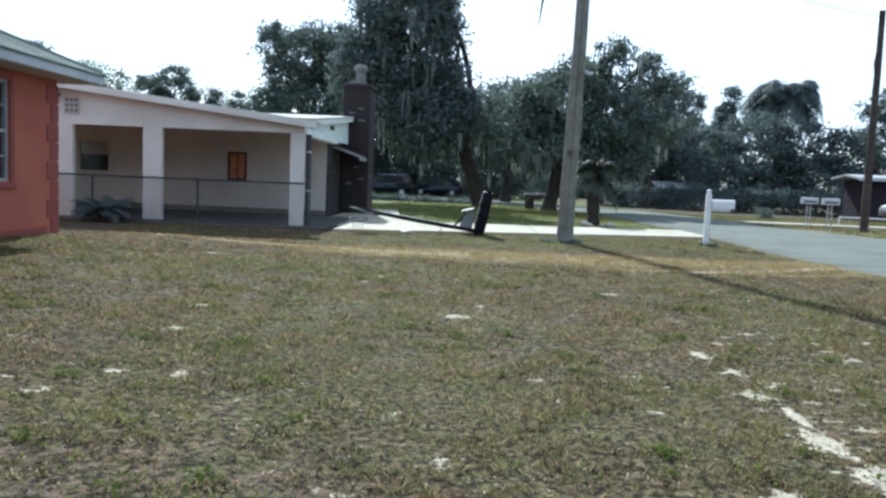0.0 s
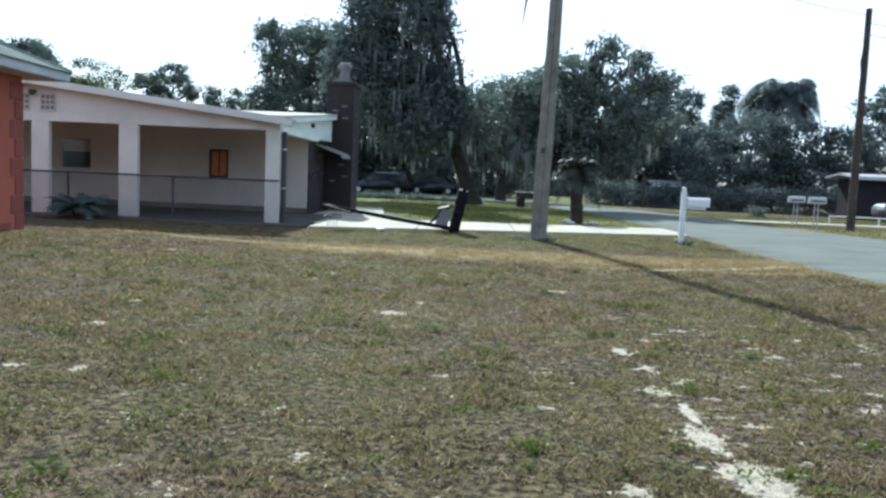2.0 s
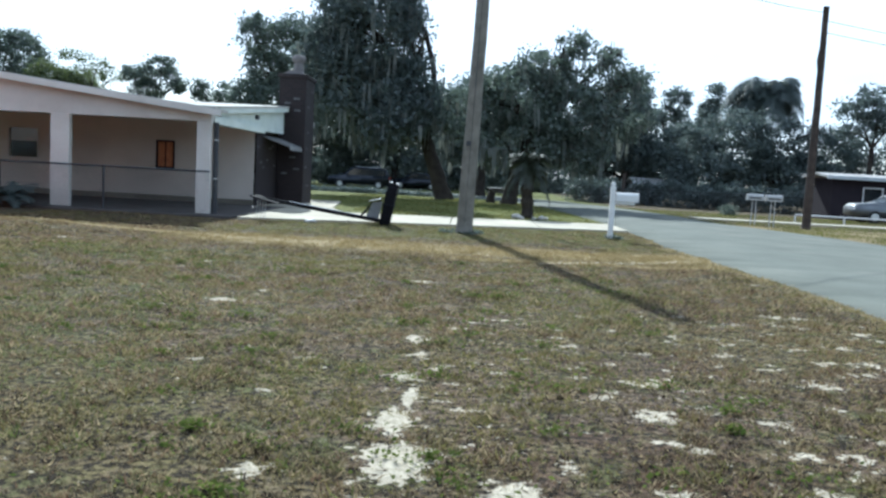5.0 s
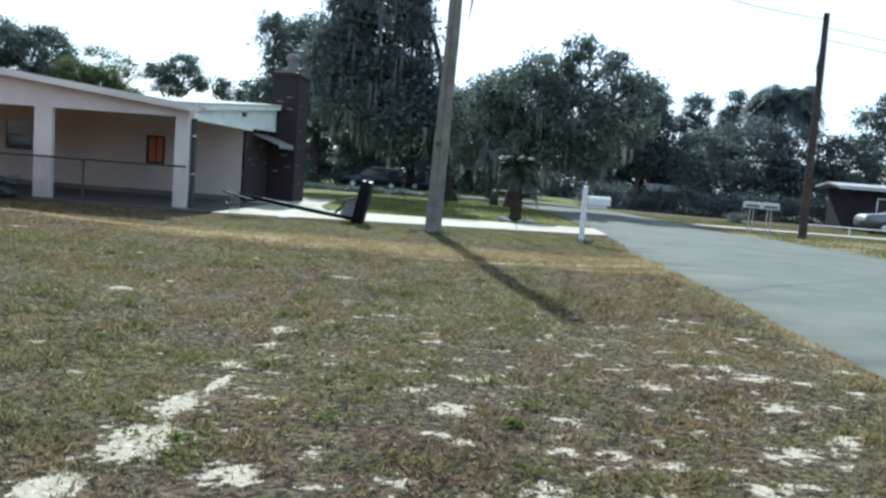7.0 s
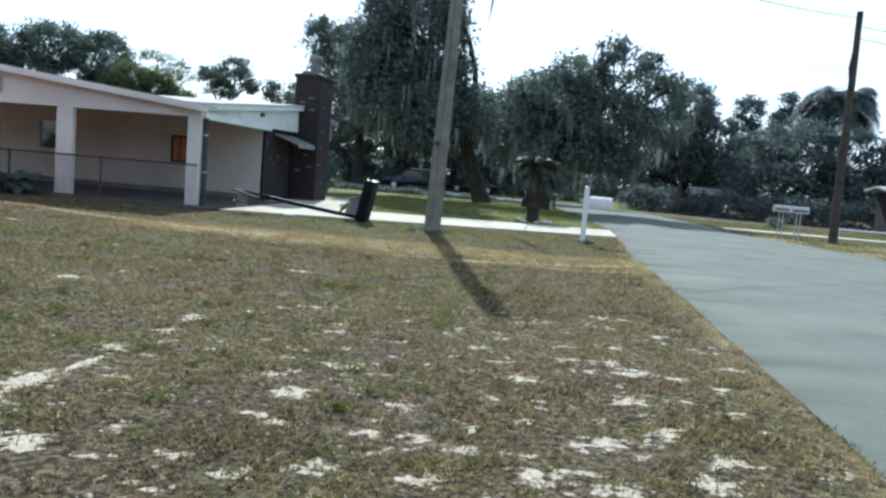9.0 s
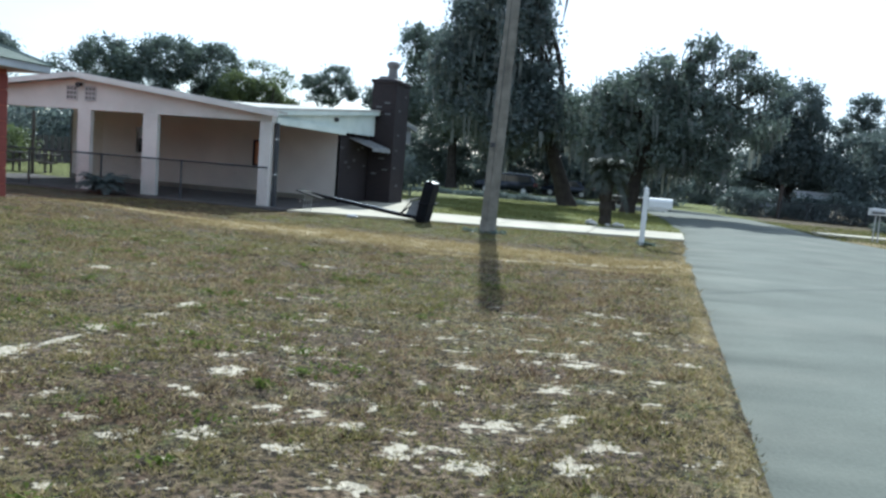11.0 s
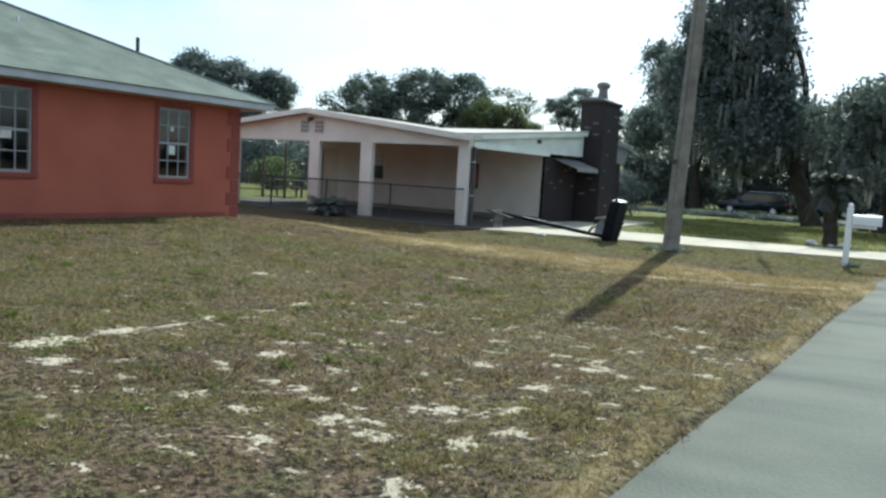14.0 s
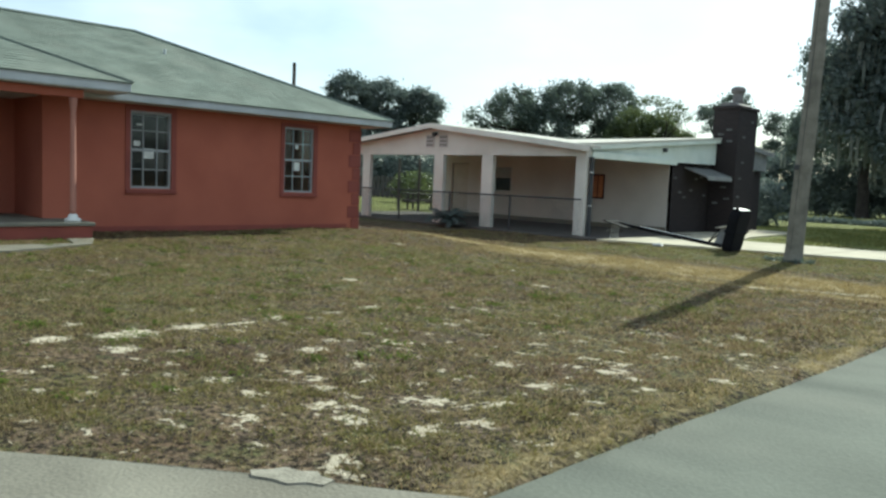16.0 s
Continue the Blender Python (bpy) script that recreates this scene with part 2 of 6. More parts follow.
M_PALEGREEN = mat("pale_green_white_board", (0.72, 0.76, 0.70), (0.58, 0.64, 0.58), rough=0.7, scale=1.5, fine=45, bump=0.15, dirt=0.35, dirt_col=(0.38, 0.42, 0.36))
M_ROOFFLAT = mat("rolled_roofing", (0.56, 0.54, 0.49), (0.42, 0.40, 0.36), rough=0.95, scale=0.9, fine=60, bump=0.4, dirt=0.4, dirt_col=(0.24, 0.22, 0.19))
M_BRICK = brick_material("dark_brick", (0.030, 0.019, 0.020), (0.019, 0.013, 0.015), (0.034, 0.030, 0.029))
M_CONC_PALE = mat("pale_worn_concrete", (0.31, 0.29, 0.24), (0.2, 0.185, 0.15), rough=0.95, scale=9, fine=60, bump=0.5)
M_WHITEBRICK = mat("whitewashed_brick", (0.17, 0.165, 0.165), (0.09, 0.085, 0.085), rough=0.9, scale=9, fine=80)
M_CLAY = mat("clay_pot", (0.20, 0.185, 0.18), (0.14, 0.125, 0.12), rough=0.85, scale=4)
M_WINFRAME = mat("white_window_frame", (0.36, 0.365, 0.37), (0.28, 0.285, 0.29), rough=0.5, scale=6, bump=0.05)
M_GLASS = glass_material("window_glass")
# dimness of the unlit rooms, put into the colour of their surfaces
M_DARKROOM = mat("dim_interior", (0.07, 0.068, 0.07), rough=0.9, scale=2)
M_PAPER = mat("paper_notice", (0.75, 0.74, 0.70), rough=0.8, scale=8, bump=0)
# orange that stands in for a reflection in the small carport window
M_ORANGE = mat("orange_reflection", (0.55, 0.24, 0.12), (0.42, 0.17, 0.09), rough=0.9, scale=5, fine=40)
M_DOOR = mat("tan_door_paint", (0.50, 0.44, 0.36), (0.42, 0.37, 0.3), rough=0.6, scale=3)
M_GALV = mat("dark_painted_steel", (0.055, 0.057, 0.06), (0.035, 0.036, 0.04), rough=0.7, metal=0.0, scale=8, bump=0.1)
M_STEEL = mat("bright_steel", (0.62, 0.62, 0.6), (0.5, 0.5, 0.48), rough=0.35, metal=0.9, scale=8, bump=0.05)
M_WOODPOLE = mat("weathered_pole_wood", (0.25, 0.23, 0.19), (0.16, 0.147, 0.122), rough=0.9, scale=4, fine=45, bump=0.5, dirt=0.3)
M_POLEDARK = mat("creosoted_pole_wood", (0.09, 0.07, 0.06), (0.05, 0.04, 0.035), rough=0.9, scale=4, fine=45, bump=0.5)
M_SALMON = mat("salmon_paint", (0.44, 0.20, 0.15), (0.38, 0.17, 0.13), rough=0.7, scale=4, bump=0.1)
M_VINYL = mat("white_vinyl", (0.80, 0.79, 0.76), (0.70, 0.69, 0.66), rough=0.45, scale=5, bump=0.05)
M_GREYBOX = mat("pale_grey_mailbox_paint", (0.46, 0.46, 0.45), (0.36, 0.36, 0.35), rough=0.5, scale=5, bump=0.05)
M_BLACKPL = mat("black_plastic", (0.012, 0.012, 0.014), (0.008, 0.008, 0.01), rough=0.92, scale=6, bump=0.1)
M_GREYPL = mat("grey_acrylic_board", (0.30, 0.30, 0.30), (0.22, 0.22, 0.22), rough=0.4, scale=5, bump=0.05)
M_PAINTBAR = mat("illegible_marks", (0.07, 0.07, 0.07), rough=0.7, scale=6, bump=0)
M_BARK = mat("oak_bark", (0.060, 0.050, 0.042), (0.032, 0.027, 0.024), rough=0.95, scale=3, fine=25, bump=0.8)
M_PALMBARK = mat("palm_trunk_fibre", (0.06, 0.05, 0.04), (0.035, 0.03, 0.025), rough=0.95, scale=5, fine=22, bump=0.9)
M_LEAF = leaf_mat("oak_leaves", (0.074, 0.100, 0.082), (0.130, 0.165, 0.128), 0.48)
M_LEAFDK = leaf_mat("dark_leaves", (0.072, 0.096, 0.092), (0.120, 0.152, 0.135), 0.5)
M_LEAFLT = leaf_mat("light_leaves", (0.06, 0.085, 0.030), (0.13, 0.16, 0.055), 0.5)
M_MOSS = leaf_mat("hanging_moss", (0.09, 0.10, 0.085), (0.19, 0.20, 0.17), 0.5)
M_FROND = leaf_mat("palm_fronds", (0.024, 0.032, 0.020), (0.044, 0.054, 0.032), 0.15)
M_CARDK = mat("dark_car_paint", (0.018, 0.022, 0.032), (0.014, 0.018, 0.026), rough=0.2, metal=0.3, scale=3, bump=0)
M_CARSILVER = mat("silver_car_paint", (0.20, 0.21, 0.22), (0.16, 0.17, 0.18), rough=0.35, metal=0.6, scale=3, bump=0)
M_CARGLASS = mat("tinted_car_glass", (0.02, 0.024, 0.028), rough=0.06, scale=3, bump=0)
M_RUBBER = mat("tyre_rubber", (0.025, 0.025, 0.025), rough=0.85, scale=8)
M_HOUSEDK = mat("brown_house_wall", (0.036, 0.029, 0.034), (0.026, 0.021, 0.026), rough=0.9, scale=1.5)
M_ROOFGREY = mat("light_grey_roof", (0.42, 0.41, 0.40), (0.32, 0.31, 0.30), rough=0.9, scale=1.5)
M_BLUEWALL = mat("pale_blue_wall", (0.42, 0.47, 0.52), (0.34, 0.38, 0.43), rough=0.85, scale=1.5)
M_FENCEWOOD = mat("grey_fence_wood", (0.10, 0.09, 0.08), (0.06, 0.055, 0.05), rough=0.95, scale=3)
M_ROCK = mat("pale_rock", (0.5, 0.48, 0.44), (0.36, 0.34, 0.31), rough=0.9, scale=5, bump=0.6)

# ---- building helpers ----
def part(name, bm, material, parent, label="", smooth=False):
    """Links a bmesh as one mesh object under a thing (or at top level)."""
    me = bpy.data.meshes.new(name)
    bm.to_mesh(me)
    bm.free()
    me.materials.append(material)
    if smooth:
        me.polygons.foreach_set("use_smooth", [True] * len(me.polygons))
    ob = new(name, me)
    ob.parent = parent
    if label:
        ob["label"] = label
    return ob


def thing(name, label, category, at=(0, 0, 0), group="", kind="", turn=0.0):
    ob = new(name)
    ob.empty_display_size = 0.2
    ob.matrix_world = pose(*at, 0, 0, turn)
    return tagged(ob, label, category, group, kind)


def box(bm, x0, x1, y0, y1, z0, z1, m=None, bevel=0.0):
    r = bmesh.ops.create_cube(bm, size=1.0)
    vs = r["verts"]
    bmesh.ops.scale(bm, verts=vs, vec=(x1 - x0, y1 - y0, z1 - z0))
    bmesh.ops.translate(bm, verts=vs, vec=((x0 + x1) / 2, (y0 + y1) / 2, (z0 + z1) / 2))
    if bevel:
        es = list({e for v in vs for e in v.link_edges})
        r = bmesh.ops.bevel(bm, geom=es, offset=bevel, segments=2, affect="EDGES", profile=0.5)
        vs = list({v for f in r["faces"] for v in f.verts} | {v for v in vs if v.is_valid})
    if m is not None:
        bmesh.ops.transform(bm, matrix=m, verts=[v for v in vs if v.is_valid])
    return bm


def nb():
    return bmesh.new()


def one_box(x0, x1, y0, y1, z0, z1, bevel=0.0, m=None):
    return box(nb(), x0, x1, y0, y1, z0, z1, m, bevel)


def tube(bm, pts, radii, n=8, cap=True):
    """A tapered tube through points."""
    pts = [Vector(p) for p in pts]
    rings = []
    for i, p in enumerate(pts):
        d = (pts[min(i + 1, len(pts) - 1)] - pts[max(i - 1, 0)]).normalized()
        up = Vector((0, 0, 1)) if abs(d.z) < 0.9 else Vector((1, 0, 0))
        a = d.cross(up).normalized()
        b = a.cross(d).normalized()
        rings.append([bm.verts.new(p + (a * math.cos(k * 2 * math.pi / n) + b * math.sin(k * 2 * math.pi / n)) * radii[i]) for k in range(n)])
    for r, s in zip(rings, rings[1:]):
        for k in range(n):
            bm.faces.new((r[k], r[(k + 1) % n], s[(k + 1) % n], s[k]))
    if cap:
        bm.faces.new(rings[0])
        bm.faces.new(rings[-1][::-1])
    return bm


def lathe(profile, n=16):
    """A turned shape from (radius, height) pairs, round the z axis."""
    bm = nb()
    rings = [[bm.verts.new((r * math.cos(k * 2 * math.pi / n), r * math.sin(k * 2 * math.pi / n), z)) for k in range(n)] for r, z in profile]
    for r, s in zip(rings, rings[1:]):
        for k in range(n):
            bm.faces.new((r[k], r[(k + 1) % n], s[(k + 1) % n], s[k]))
    bm.faces.new(rings[0][::-1])
    bm.faces.new(rings[-1])
    return bm


def prism(poly, axis, a, b):
    """A solid from a polygon of (u, v) swept along axis from a to b: x: (y, z), y: (x, z), z: (x, y)."""
    bm = nb()
    def at(u, v, w):
        return {"x": (w, u, v), "y": (u, w, v), "z": (u, v, w)}[axis]
    lo = [bm.verts.new(at(u, v, a)) for u, v in poly]
    hi = [bm.verts.new(at(u, v, b)) for u, v in poly]
    bm.faces.new(lo)
    bm.faces.new(hi[::-1])
    k = len(poly)
    for i in range(k):
        bm.faces.new((lo[i], hi[i], hi[(i + 1) % k], lo[(i + 1) % k]))
    bmesh.ops.recalc_face_normals(bm, faces=bm.faces[:])
    return bm


def slab(corners, thick):
    """A sloped board: corners of its top face, thickened straight down."""
    bm = nb()
    top = [bm.verts.new(c) for c in corners]
    low = [bm.verts.new((c[0], c[1], c[2] - thick)) for c in corners]
    bm.faces.new(top)
    bm.faces.new(low[::-1])
    k = len(corners)
    for i in range(k):
        bm.faces.new((top[i], low[i], low[(i + 1) % k], top[(i + 1) % k]))
    bmesh.ops.recalc_face_normals(bm, faces=bm.faces[:])
    return bm


def holed_wall(u0, u1, z0, z1, holes, axis, w0, w1):
    """A wall with openings (u0, u1, z0, z1) right through it, running along x or y between w0 and w1 of the other axis."""
    bm = nb()
    us = sorted({u0, u1, *[h[0] for h in holes], *[h[1] for h in holes]})
    zs = sorted({z0, z1, *[h[2] for h in holes], *[h[3] for h in holes]})
    def solid(i, k):
        if not (0 <= i < len(us) - 1 and 0 <= k < len(zs) - 1):
            return False
        u, z = (us[i] + us[i + 1]) / 2, (zs[k] + zs[k + 1]) / 2
        return not any(h[0] < u < h[1] and h[2] < z < h[3] for h in holes)
    made = {}
    def v(i, k, w):
        if (i, k, w) not in made:
            made[i, k, w] = bm.verts.new((us[i], w, zs[k]) if axis == "x" else (w, us[i], zs[k]))
        return made[i, k, w]
    for i in range(len(us) - 1):
        for k in range(len(zs) - 1):
            if not solid(i, k):
                continue
            for w in (w0, w1):
                bm.faces.new((v(i, k, w), v(i + 1, k, w), v(i + 1, k + 1, w), v(i, k + 1, w)))
            for di, dk, p, q in ((-1, 0, (i, k), (i, k + 1)), (1, 0, (i + 1, k), (i + 1, k + 1)), (0, -1, (i, k), (i + 1, k)), (0, 1, (i, k + 1), (i + 1, k + 1))):
                if not solid(i + di, k + dk):
                    bm.faces.new((v(*p, w0), v(*q, w0), v(*q, w1), v(*p, w1)))
    bmesh.ops.recalc_face_normals(bm, faces=bm.faces[:])
    return bm


def raw_mesh(name, verts, faces_per, material, parent=None, label="", corners=4):
    """A mesh from arrays: verts (n, 3), every run of `corners` verts one face."""
    n = len(verts)
    f = n // corners
    me = bpy.data.meshes.new(name)
    me.vertices.add(n)
    me.vertices.foreach_set("co", verts.astype(np.float32).ravel())
    me.loops.add(n)
    me.loops.foreach_set("vertex_index", np.arange(n, dtype=np.int32))
    me.polygons.add(f)
    me.polygons.foreach_set("loop_start", np.arange(0, n, corners, dtype=np.int32))
    me.update(calc_edges=True)
    me.materials.append(material)
    ob = new(name, me)
    ob.parent = parent
    if label:
        ob["label"] = label
    return ob


def unit(v):
    return v / np.maximum(np.linalg.norm(v, axis=1, keepdims=True), 1e-6)


def leaf_quads(rng, centres, length, width, droop=0.0):
    """Small pointed leaf clumps at the centres, turned every way."""
    n = len(centres)
    d = unit(rng.normal(size=(n, 3)) + np.array([0, 0, -droop]))
    s = unit(np.cross(d, rng.normal(size=(n, 3))))
    ln = (length * rng.uniform(0.6, 1.35, n))[:, None]
    wd = (width * rng.uniform(0.6, 1.3, n))[:, None]
    bend = unit(np.cross(d, s)) * ln * 0.12
    v = np.stack([centres - d * ln / 2, centres + s * wd / 2 + bend, centres + d * ln / 2, centres - s * wd / 2 + bend], axis=1)
    return v.reshape(-1, 3)


def crown_points(rng, lobes, clusters, per, spread, shell=0.55):
    """Leaf places: clusters spread through the lobes (x, y, z, rx, ry, rz), thicker towards the outside."""
    lob = np.array(lobes, float)
    vol = lob[:, 3] * lob[:, 4] * lob[:, 5]
    pick = rng.choice(len(lob), clusters, p=vol ** 0.8 / (vol ** 0.8).sum())
    r = rng.uniform(0, 1, clusters) ** (1 / 3) * (1 - shell) + shell * rng.uniform(0.75, 1.05, clusters)
    c = lob[pick, :3] + unit(rng.normal(size=(clusters, 3))) * r[:, None] * lob[pick, 3:]
    size = spread * rng.uniform(0.5, 1.4, clusters)
    k = rng.choice(clusters, clusters * per)
    pts = c[k] + np.clip(rng.normal(size=(clusters * per, 3)), -1.7, 1.7) * size[k][:, None] * np.array([0.9, 0.9, 0.58])
    return pts, c

# ---- ground, road, drives ----
def sm(a, b, v):
    t = np.clip((np.asarray(v, float) - a) / (b - a), 0, 1)
    return t * t * (3 - 2 * t)


def road_left(y):
    return np.interp(y, [-60, 8.5, 12.5, 17, 26, 35, 46, 53, 58, 62], [6.79, 6.79, 6.75, 6.81, 6.95, 6.4, 5.4, 3.2, -1.0, -12.0])


def road_right(y):
    return np.interp(y, [-60, 14, 20, 26, 31, 48, 58, 66, 70], [14.6, 14.6, 14.0, 13.2, 11.7, 11.1, 9.6, 4.0, -4.0])


def gz(x, y):
    """Height of the ground."""
    x, y = np.asarray(x, float), np.asarray(y, float)
    z = -0.075 * np.exp(-((x - 1.8) ** 2 / 14 + (y - 8.0) ** 2 / 22))
    z = z + 0.11 * sm(-2.5, -6.2, x) * sm(17.5, 14.0, y)
    z = z + 0.03 * sm(4.0, 6.4, x) * sm(15, 10, y) * sm(16, 13.5, x)
    z = z - 0.22 * sm(34, 60, y)
    z = z + 0.012 * np.sin(x * 1.7 + 0.6 * np.sin(y)) * np.sin(y * 1.3 + x * 0.4) * sm(30, 20, y)
    return z


def lip(x, y):
    """The lawn's raised edge along the road."""
    e = road_left(y)
    return 0.05 * sm(e - 1.2, e - 0.2, x) * sm(e + 0.14, e + 0.0, x) * sm(18, 13, y) * sm(4.2, 4.9, y)


def gzf(x, y):
    return float(gz(x, y))


def lines(a, b, c, d, fine, mid):
    """Grid lines: fine from b to c, coarser out to a and d, then out to the horizon."""
    far = [3, 8, 20, 50, 120, 300, 800, 2500]
    return np.array([a - f for f in far[::-1]] + list(np.arange(a, b, mid)) + list(np.arange(b, c, fine)) + list(np.arange(c, d + 0.01, mid)) + [d + f for f in far])


rng = np.random.default_rng(5)
gx, gy = lines(-16, -7.0, 7.2, 26, 0.07, 0.7), lines(-8, 2.4, 16.4, 72, 0.08, 0.6)
GX, GY = np.meshgrid(gx, gy)
sand, straw = np.zeros_like(GX), np.zeros_like(GX)
# bare sand: a worn line across the lawn and scattered scrapes (x, y, half length, half width)
SAND = [(2.30, 7.83, 0.2, 0.15), (2.30, 6.66, 0.2, 0.16), (2.32, 5.72, 0.32, 0.2), (2.38, 5.12, 0.36, 0.27), (2.3, 4.5, 0.22, 0.2), (2.9, 4.84, 0.2, 0.22), (2.38, 6.2, 0.3, 0.09), (2.40, 7.25, 0.4, 0.07),
        (3.79, 6.06, 0.17, 0.24), (3.98, 6.93, 0.08, 0.15), (4.45, 6.02, 0.13, 0.17), (3.55, 6.42, 0.1, 0.14), (3.73, 5.61, 0.09, 0.19), (3.16, 5.19, 0.12, 0.14), (3.62, 4.9, 0.14, 0.13), (3.95, 4.75, 0.12, 0.15), (4.26, 4.92, 0.15, 0.14), (4.38, 5.47, 0.09, 0.16),
        (4.44, 8.19, 0.08, 0.14), (4.06, 7.75, 0.08, 0.14), (5.14, 6.9, 0.13, 0.19), (5.70, 7.55, 0.13, 0.22), (5.42, 7.57, 0.1, 0.16), (5.85, 7.28, 0.16, 0.26), (5.75, 6.5, 0.11, 0.18), (5.57, 5.7, 0.14, 0.22), (4.89, 5.37, 0.12, 0.2), (5.26, 5.12, 0.16, 0.22), (5.62, 5.04, 0.14, 0.2), (5.9, 5.89, 0.12, 0.17), (6.13, 5.5, 0.12, 0.2), (6.02, 5.2, 0.14, 0.2),
        (6.1, 4.55, 0.12, 0.2), (5.2, 4.6, 0.1, 0.18), (4.74, 4.9, 0.12, 0.14), (6.1, 4.25, 0.1, 0.28), (5.8, 8.15, 0.09, 0.16), (5.77, 9.6, 0.12, 0.14), (6.36, 6.86, 0.09, 0.13), (6.1, 7.1, 0.1, 0.16),
        (0.30, 5.1, 0.1, 0.1), (0.0, 5.76, 0.12, 0.1), (-0.13, 4.62, 0.1, 0.12), (1.8, 4.88, 0.12, 0.14), (0.9, 6.82, 0.07, 0.12), (0.34, 9.15, 0.12, 0.32), (2.18, 11.1, 0.12, 0.26), (-1.91, 7.8, 0.14, 0.1), (-1.4, 6.45, 0.1, 0.1), (-1.78, 6.43, 0.09, 0.11), (-1.97, 5.85, 0.1, 0.12), (-2.1, 8.9, 0.13, 0.22), (-3.4, 13.3, 0.14, 0.28)]
cores = len(SAND)
spots = [(x, y, ry * 0.78, rx * 0.62) for x, y, ry, rx in SAND]
for k in range(460):
    x, y = rng.uniform(-6, 6.5), rng.uniform(3.0, 15)
    if k > 150:
        x, y = rng.uniform(2.2, 6.6), rng.uniform(3.6, 9.5)
    s = rng.uniform(0.03, 0.075)
    spots.append((x, y, s * rng.uniform(0.6, 1), s * rng.uniform(1, 2)))
for k, (x, y, ry, rx) in enumerate(spots):
    i0, i1 = np.searchsorted(gx, (x - 3 * rx, x + 3 * rx))
    j0, j1 = np.searchsorted(gy, (y - 3 * ry, y + 3 * ry))
    if i1 > i0 and j1 > j0:
        e = ((GX[j0:j1, i0:i1] - x) / rx) ** 2 + ((GY[j0:j1, i0:i1] - y) / ry) ** 2
        sand[j0:j1, i0:i1] = np.maximum(sand[j0:j1, i0:i1], np.exp(-0.8 * e ** 1.5) * (1.05 if k < 7 else 0.82 if k < cores else 0.5 + 0.22 * ((k * 7) % 11) / 10))
sand = np.maximum(sand, 0.74 * np.exp(-((GY - 13.65 - 0.52 * (GX - 3.9)) / 0.10) ** 2) * sm(3.4, 3.8, GX) * sm(6.8, 6.4, GX))
LE = road_left(GY)
straw = np.maximum(straw, (0.50 + 0.2 * np.sin(GY * 2.3 + np.sin(GY * 5.1)) * np.sin(GY * 0.9)) * np.exp(-((GX - LE + 0.02) / (0.15 + 0.07 * np.sin(GY * 1.7))) ** 2) * sm(23, 20, GY))
straw = np.maximum(straw, 0.9 * np.exp(-((GY - 15.0 - 0.03 * GX) / 1.15) ** 2) * sm(-3.6, -1.2, GX) * sm(7.5, 6.8, GX))
straw = np.maximum(straw, 0.85 * np.exp(-((GY - 13.6 - 0.05 * GX) / 0.25) ** 2) * sm(1.0, 3.0, GX) * sm(7.2, 6.5, GX))
straw = np.maximum(straw, 0.6 * sm(11.2, 12.5, GX) * sm(33, 30, GY) * sm(18, 22, GY))
straw = np.maximum(straw, 1.05 * np.exp(-((GY - 15.35 + 0.17 * (GX + 3.0)) / 0.22) ** 2) * sm(-8.5, -7.5, GX) * sm(0.5, -2.0, GX))
green = 0.75 * sm(20.5, 22.5, GY - 0.25 * GX) * sm(13, 11, GX)
green = np.maximum(green, 0.30 * np.exp(-((GX + 0.4) / 2.2) ** 2 - ((GY - 8.2) / 3.2) ** 2))
green = np.maximum(green, 0.42 * sm(16.0, 17.4, GY - 0.1 * GX) * sm(-3, -1, GX) * sm(7, 6, GX))
green = np.maximum(green, 0.42 * np.exp(-((GX + 2.2) / 2.6) ** 2 - ((GY - 12.0) / 1.1) ** 2))
green = np.maximum(green, 0.25 * np.exp(-((GX - 3.8) / 1.3) ** 2 - ((GY - 11) / 2.5) ** 2))
GZ = gz(GX, GY) + lip(GX, GY)
GZ = GZ - 0.055 * ((GX > LE + 0.12) & (GX < road_right(GY) - 0.12) & (GY < 64))
ny, nx = GX.shape
idx = np.arange(nx * ny).reshape(ny, nx)
quads = np.stack([idx[:-1, :-1], idx[:-1, 1:], idx[1:, 1:], idx[1:, :-1]], -1).reshape(-1, 4)
me = bpy.data.meshes.new("ground")
me.from_pydata(np.stack([GX, GY, GZ], -1).reshape(-1, 3).tolist(), [], quads.tolist())
for nm, a in (("sand", sand), ("straw", straw), ("green", green)):
    at = me.attributes.new(nm, "FLOAT", "POINT")
    at.data.foreach_set("value", a.astype(np.float32).ravel())
me.materials.append(M_GROUND)
me.polygons.foreach_set("use_smooth", [True] * len(me.polygons))
tagged(new("ground", me), "dry patchy lawn with bare sandy scrapes", "ground", kind="structure")


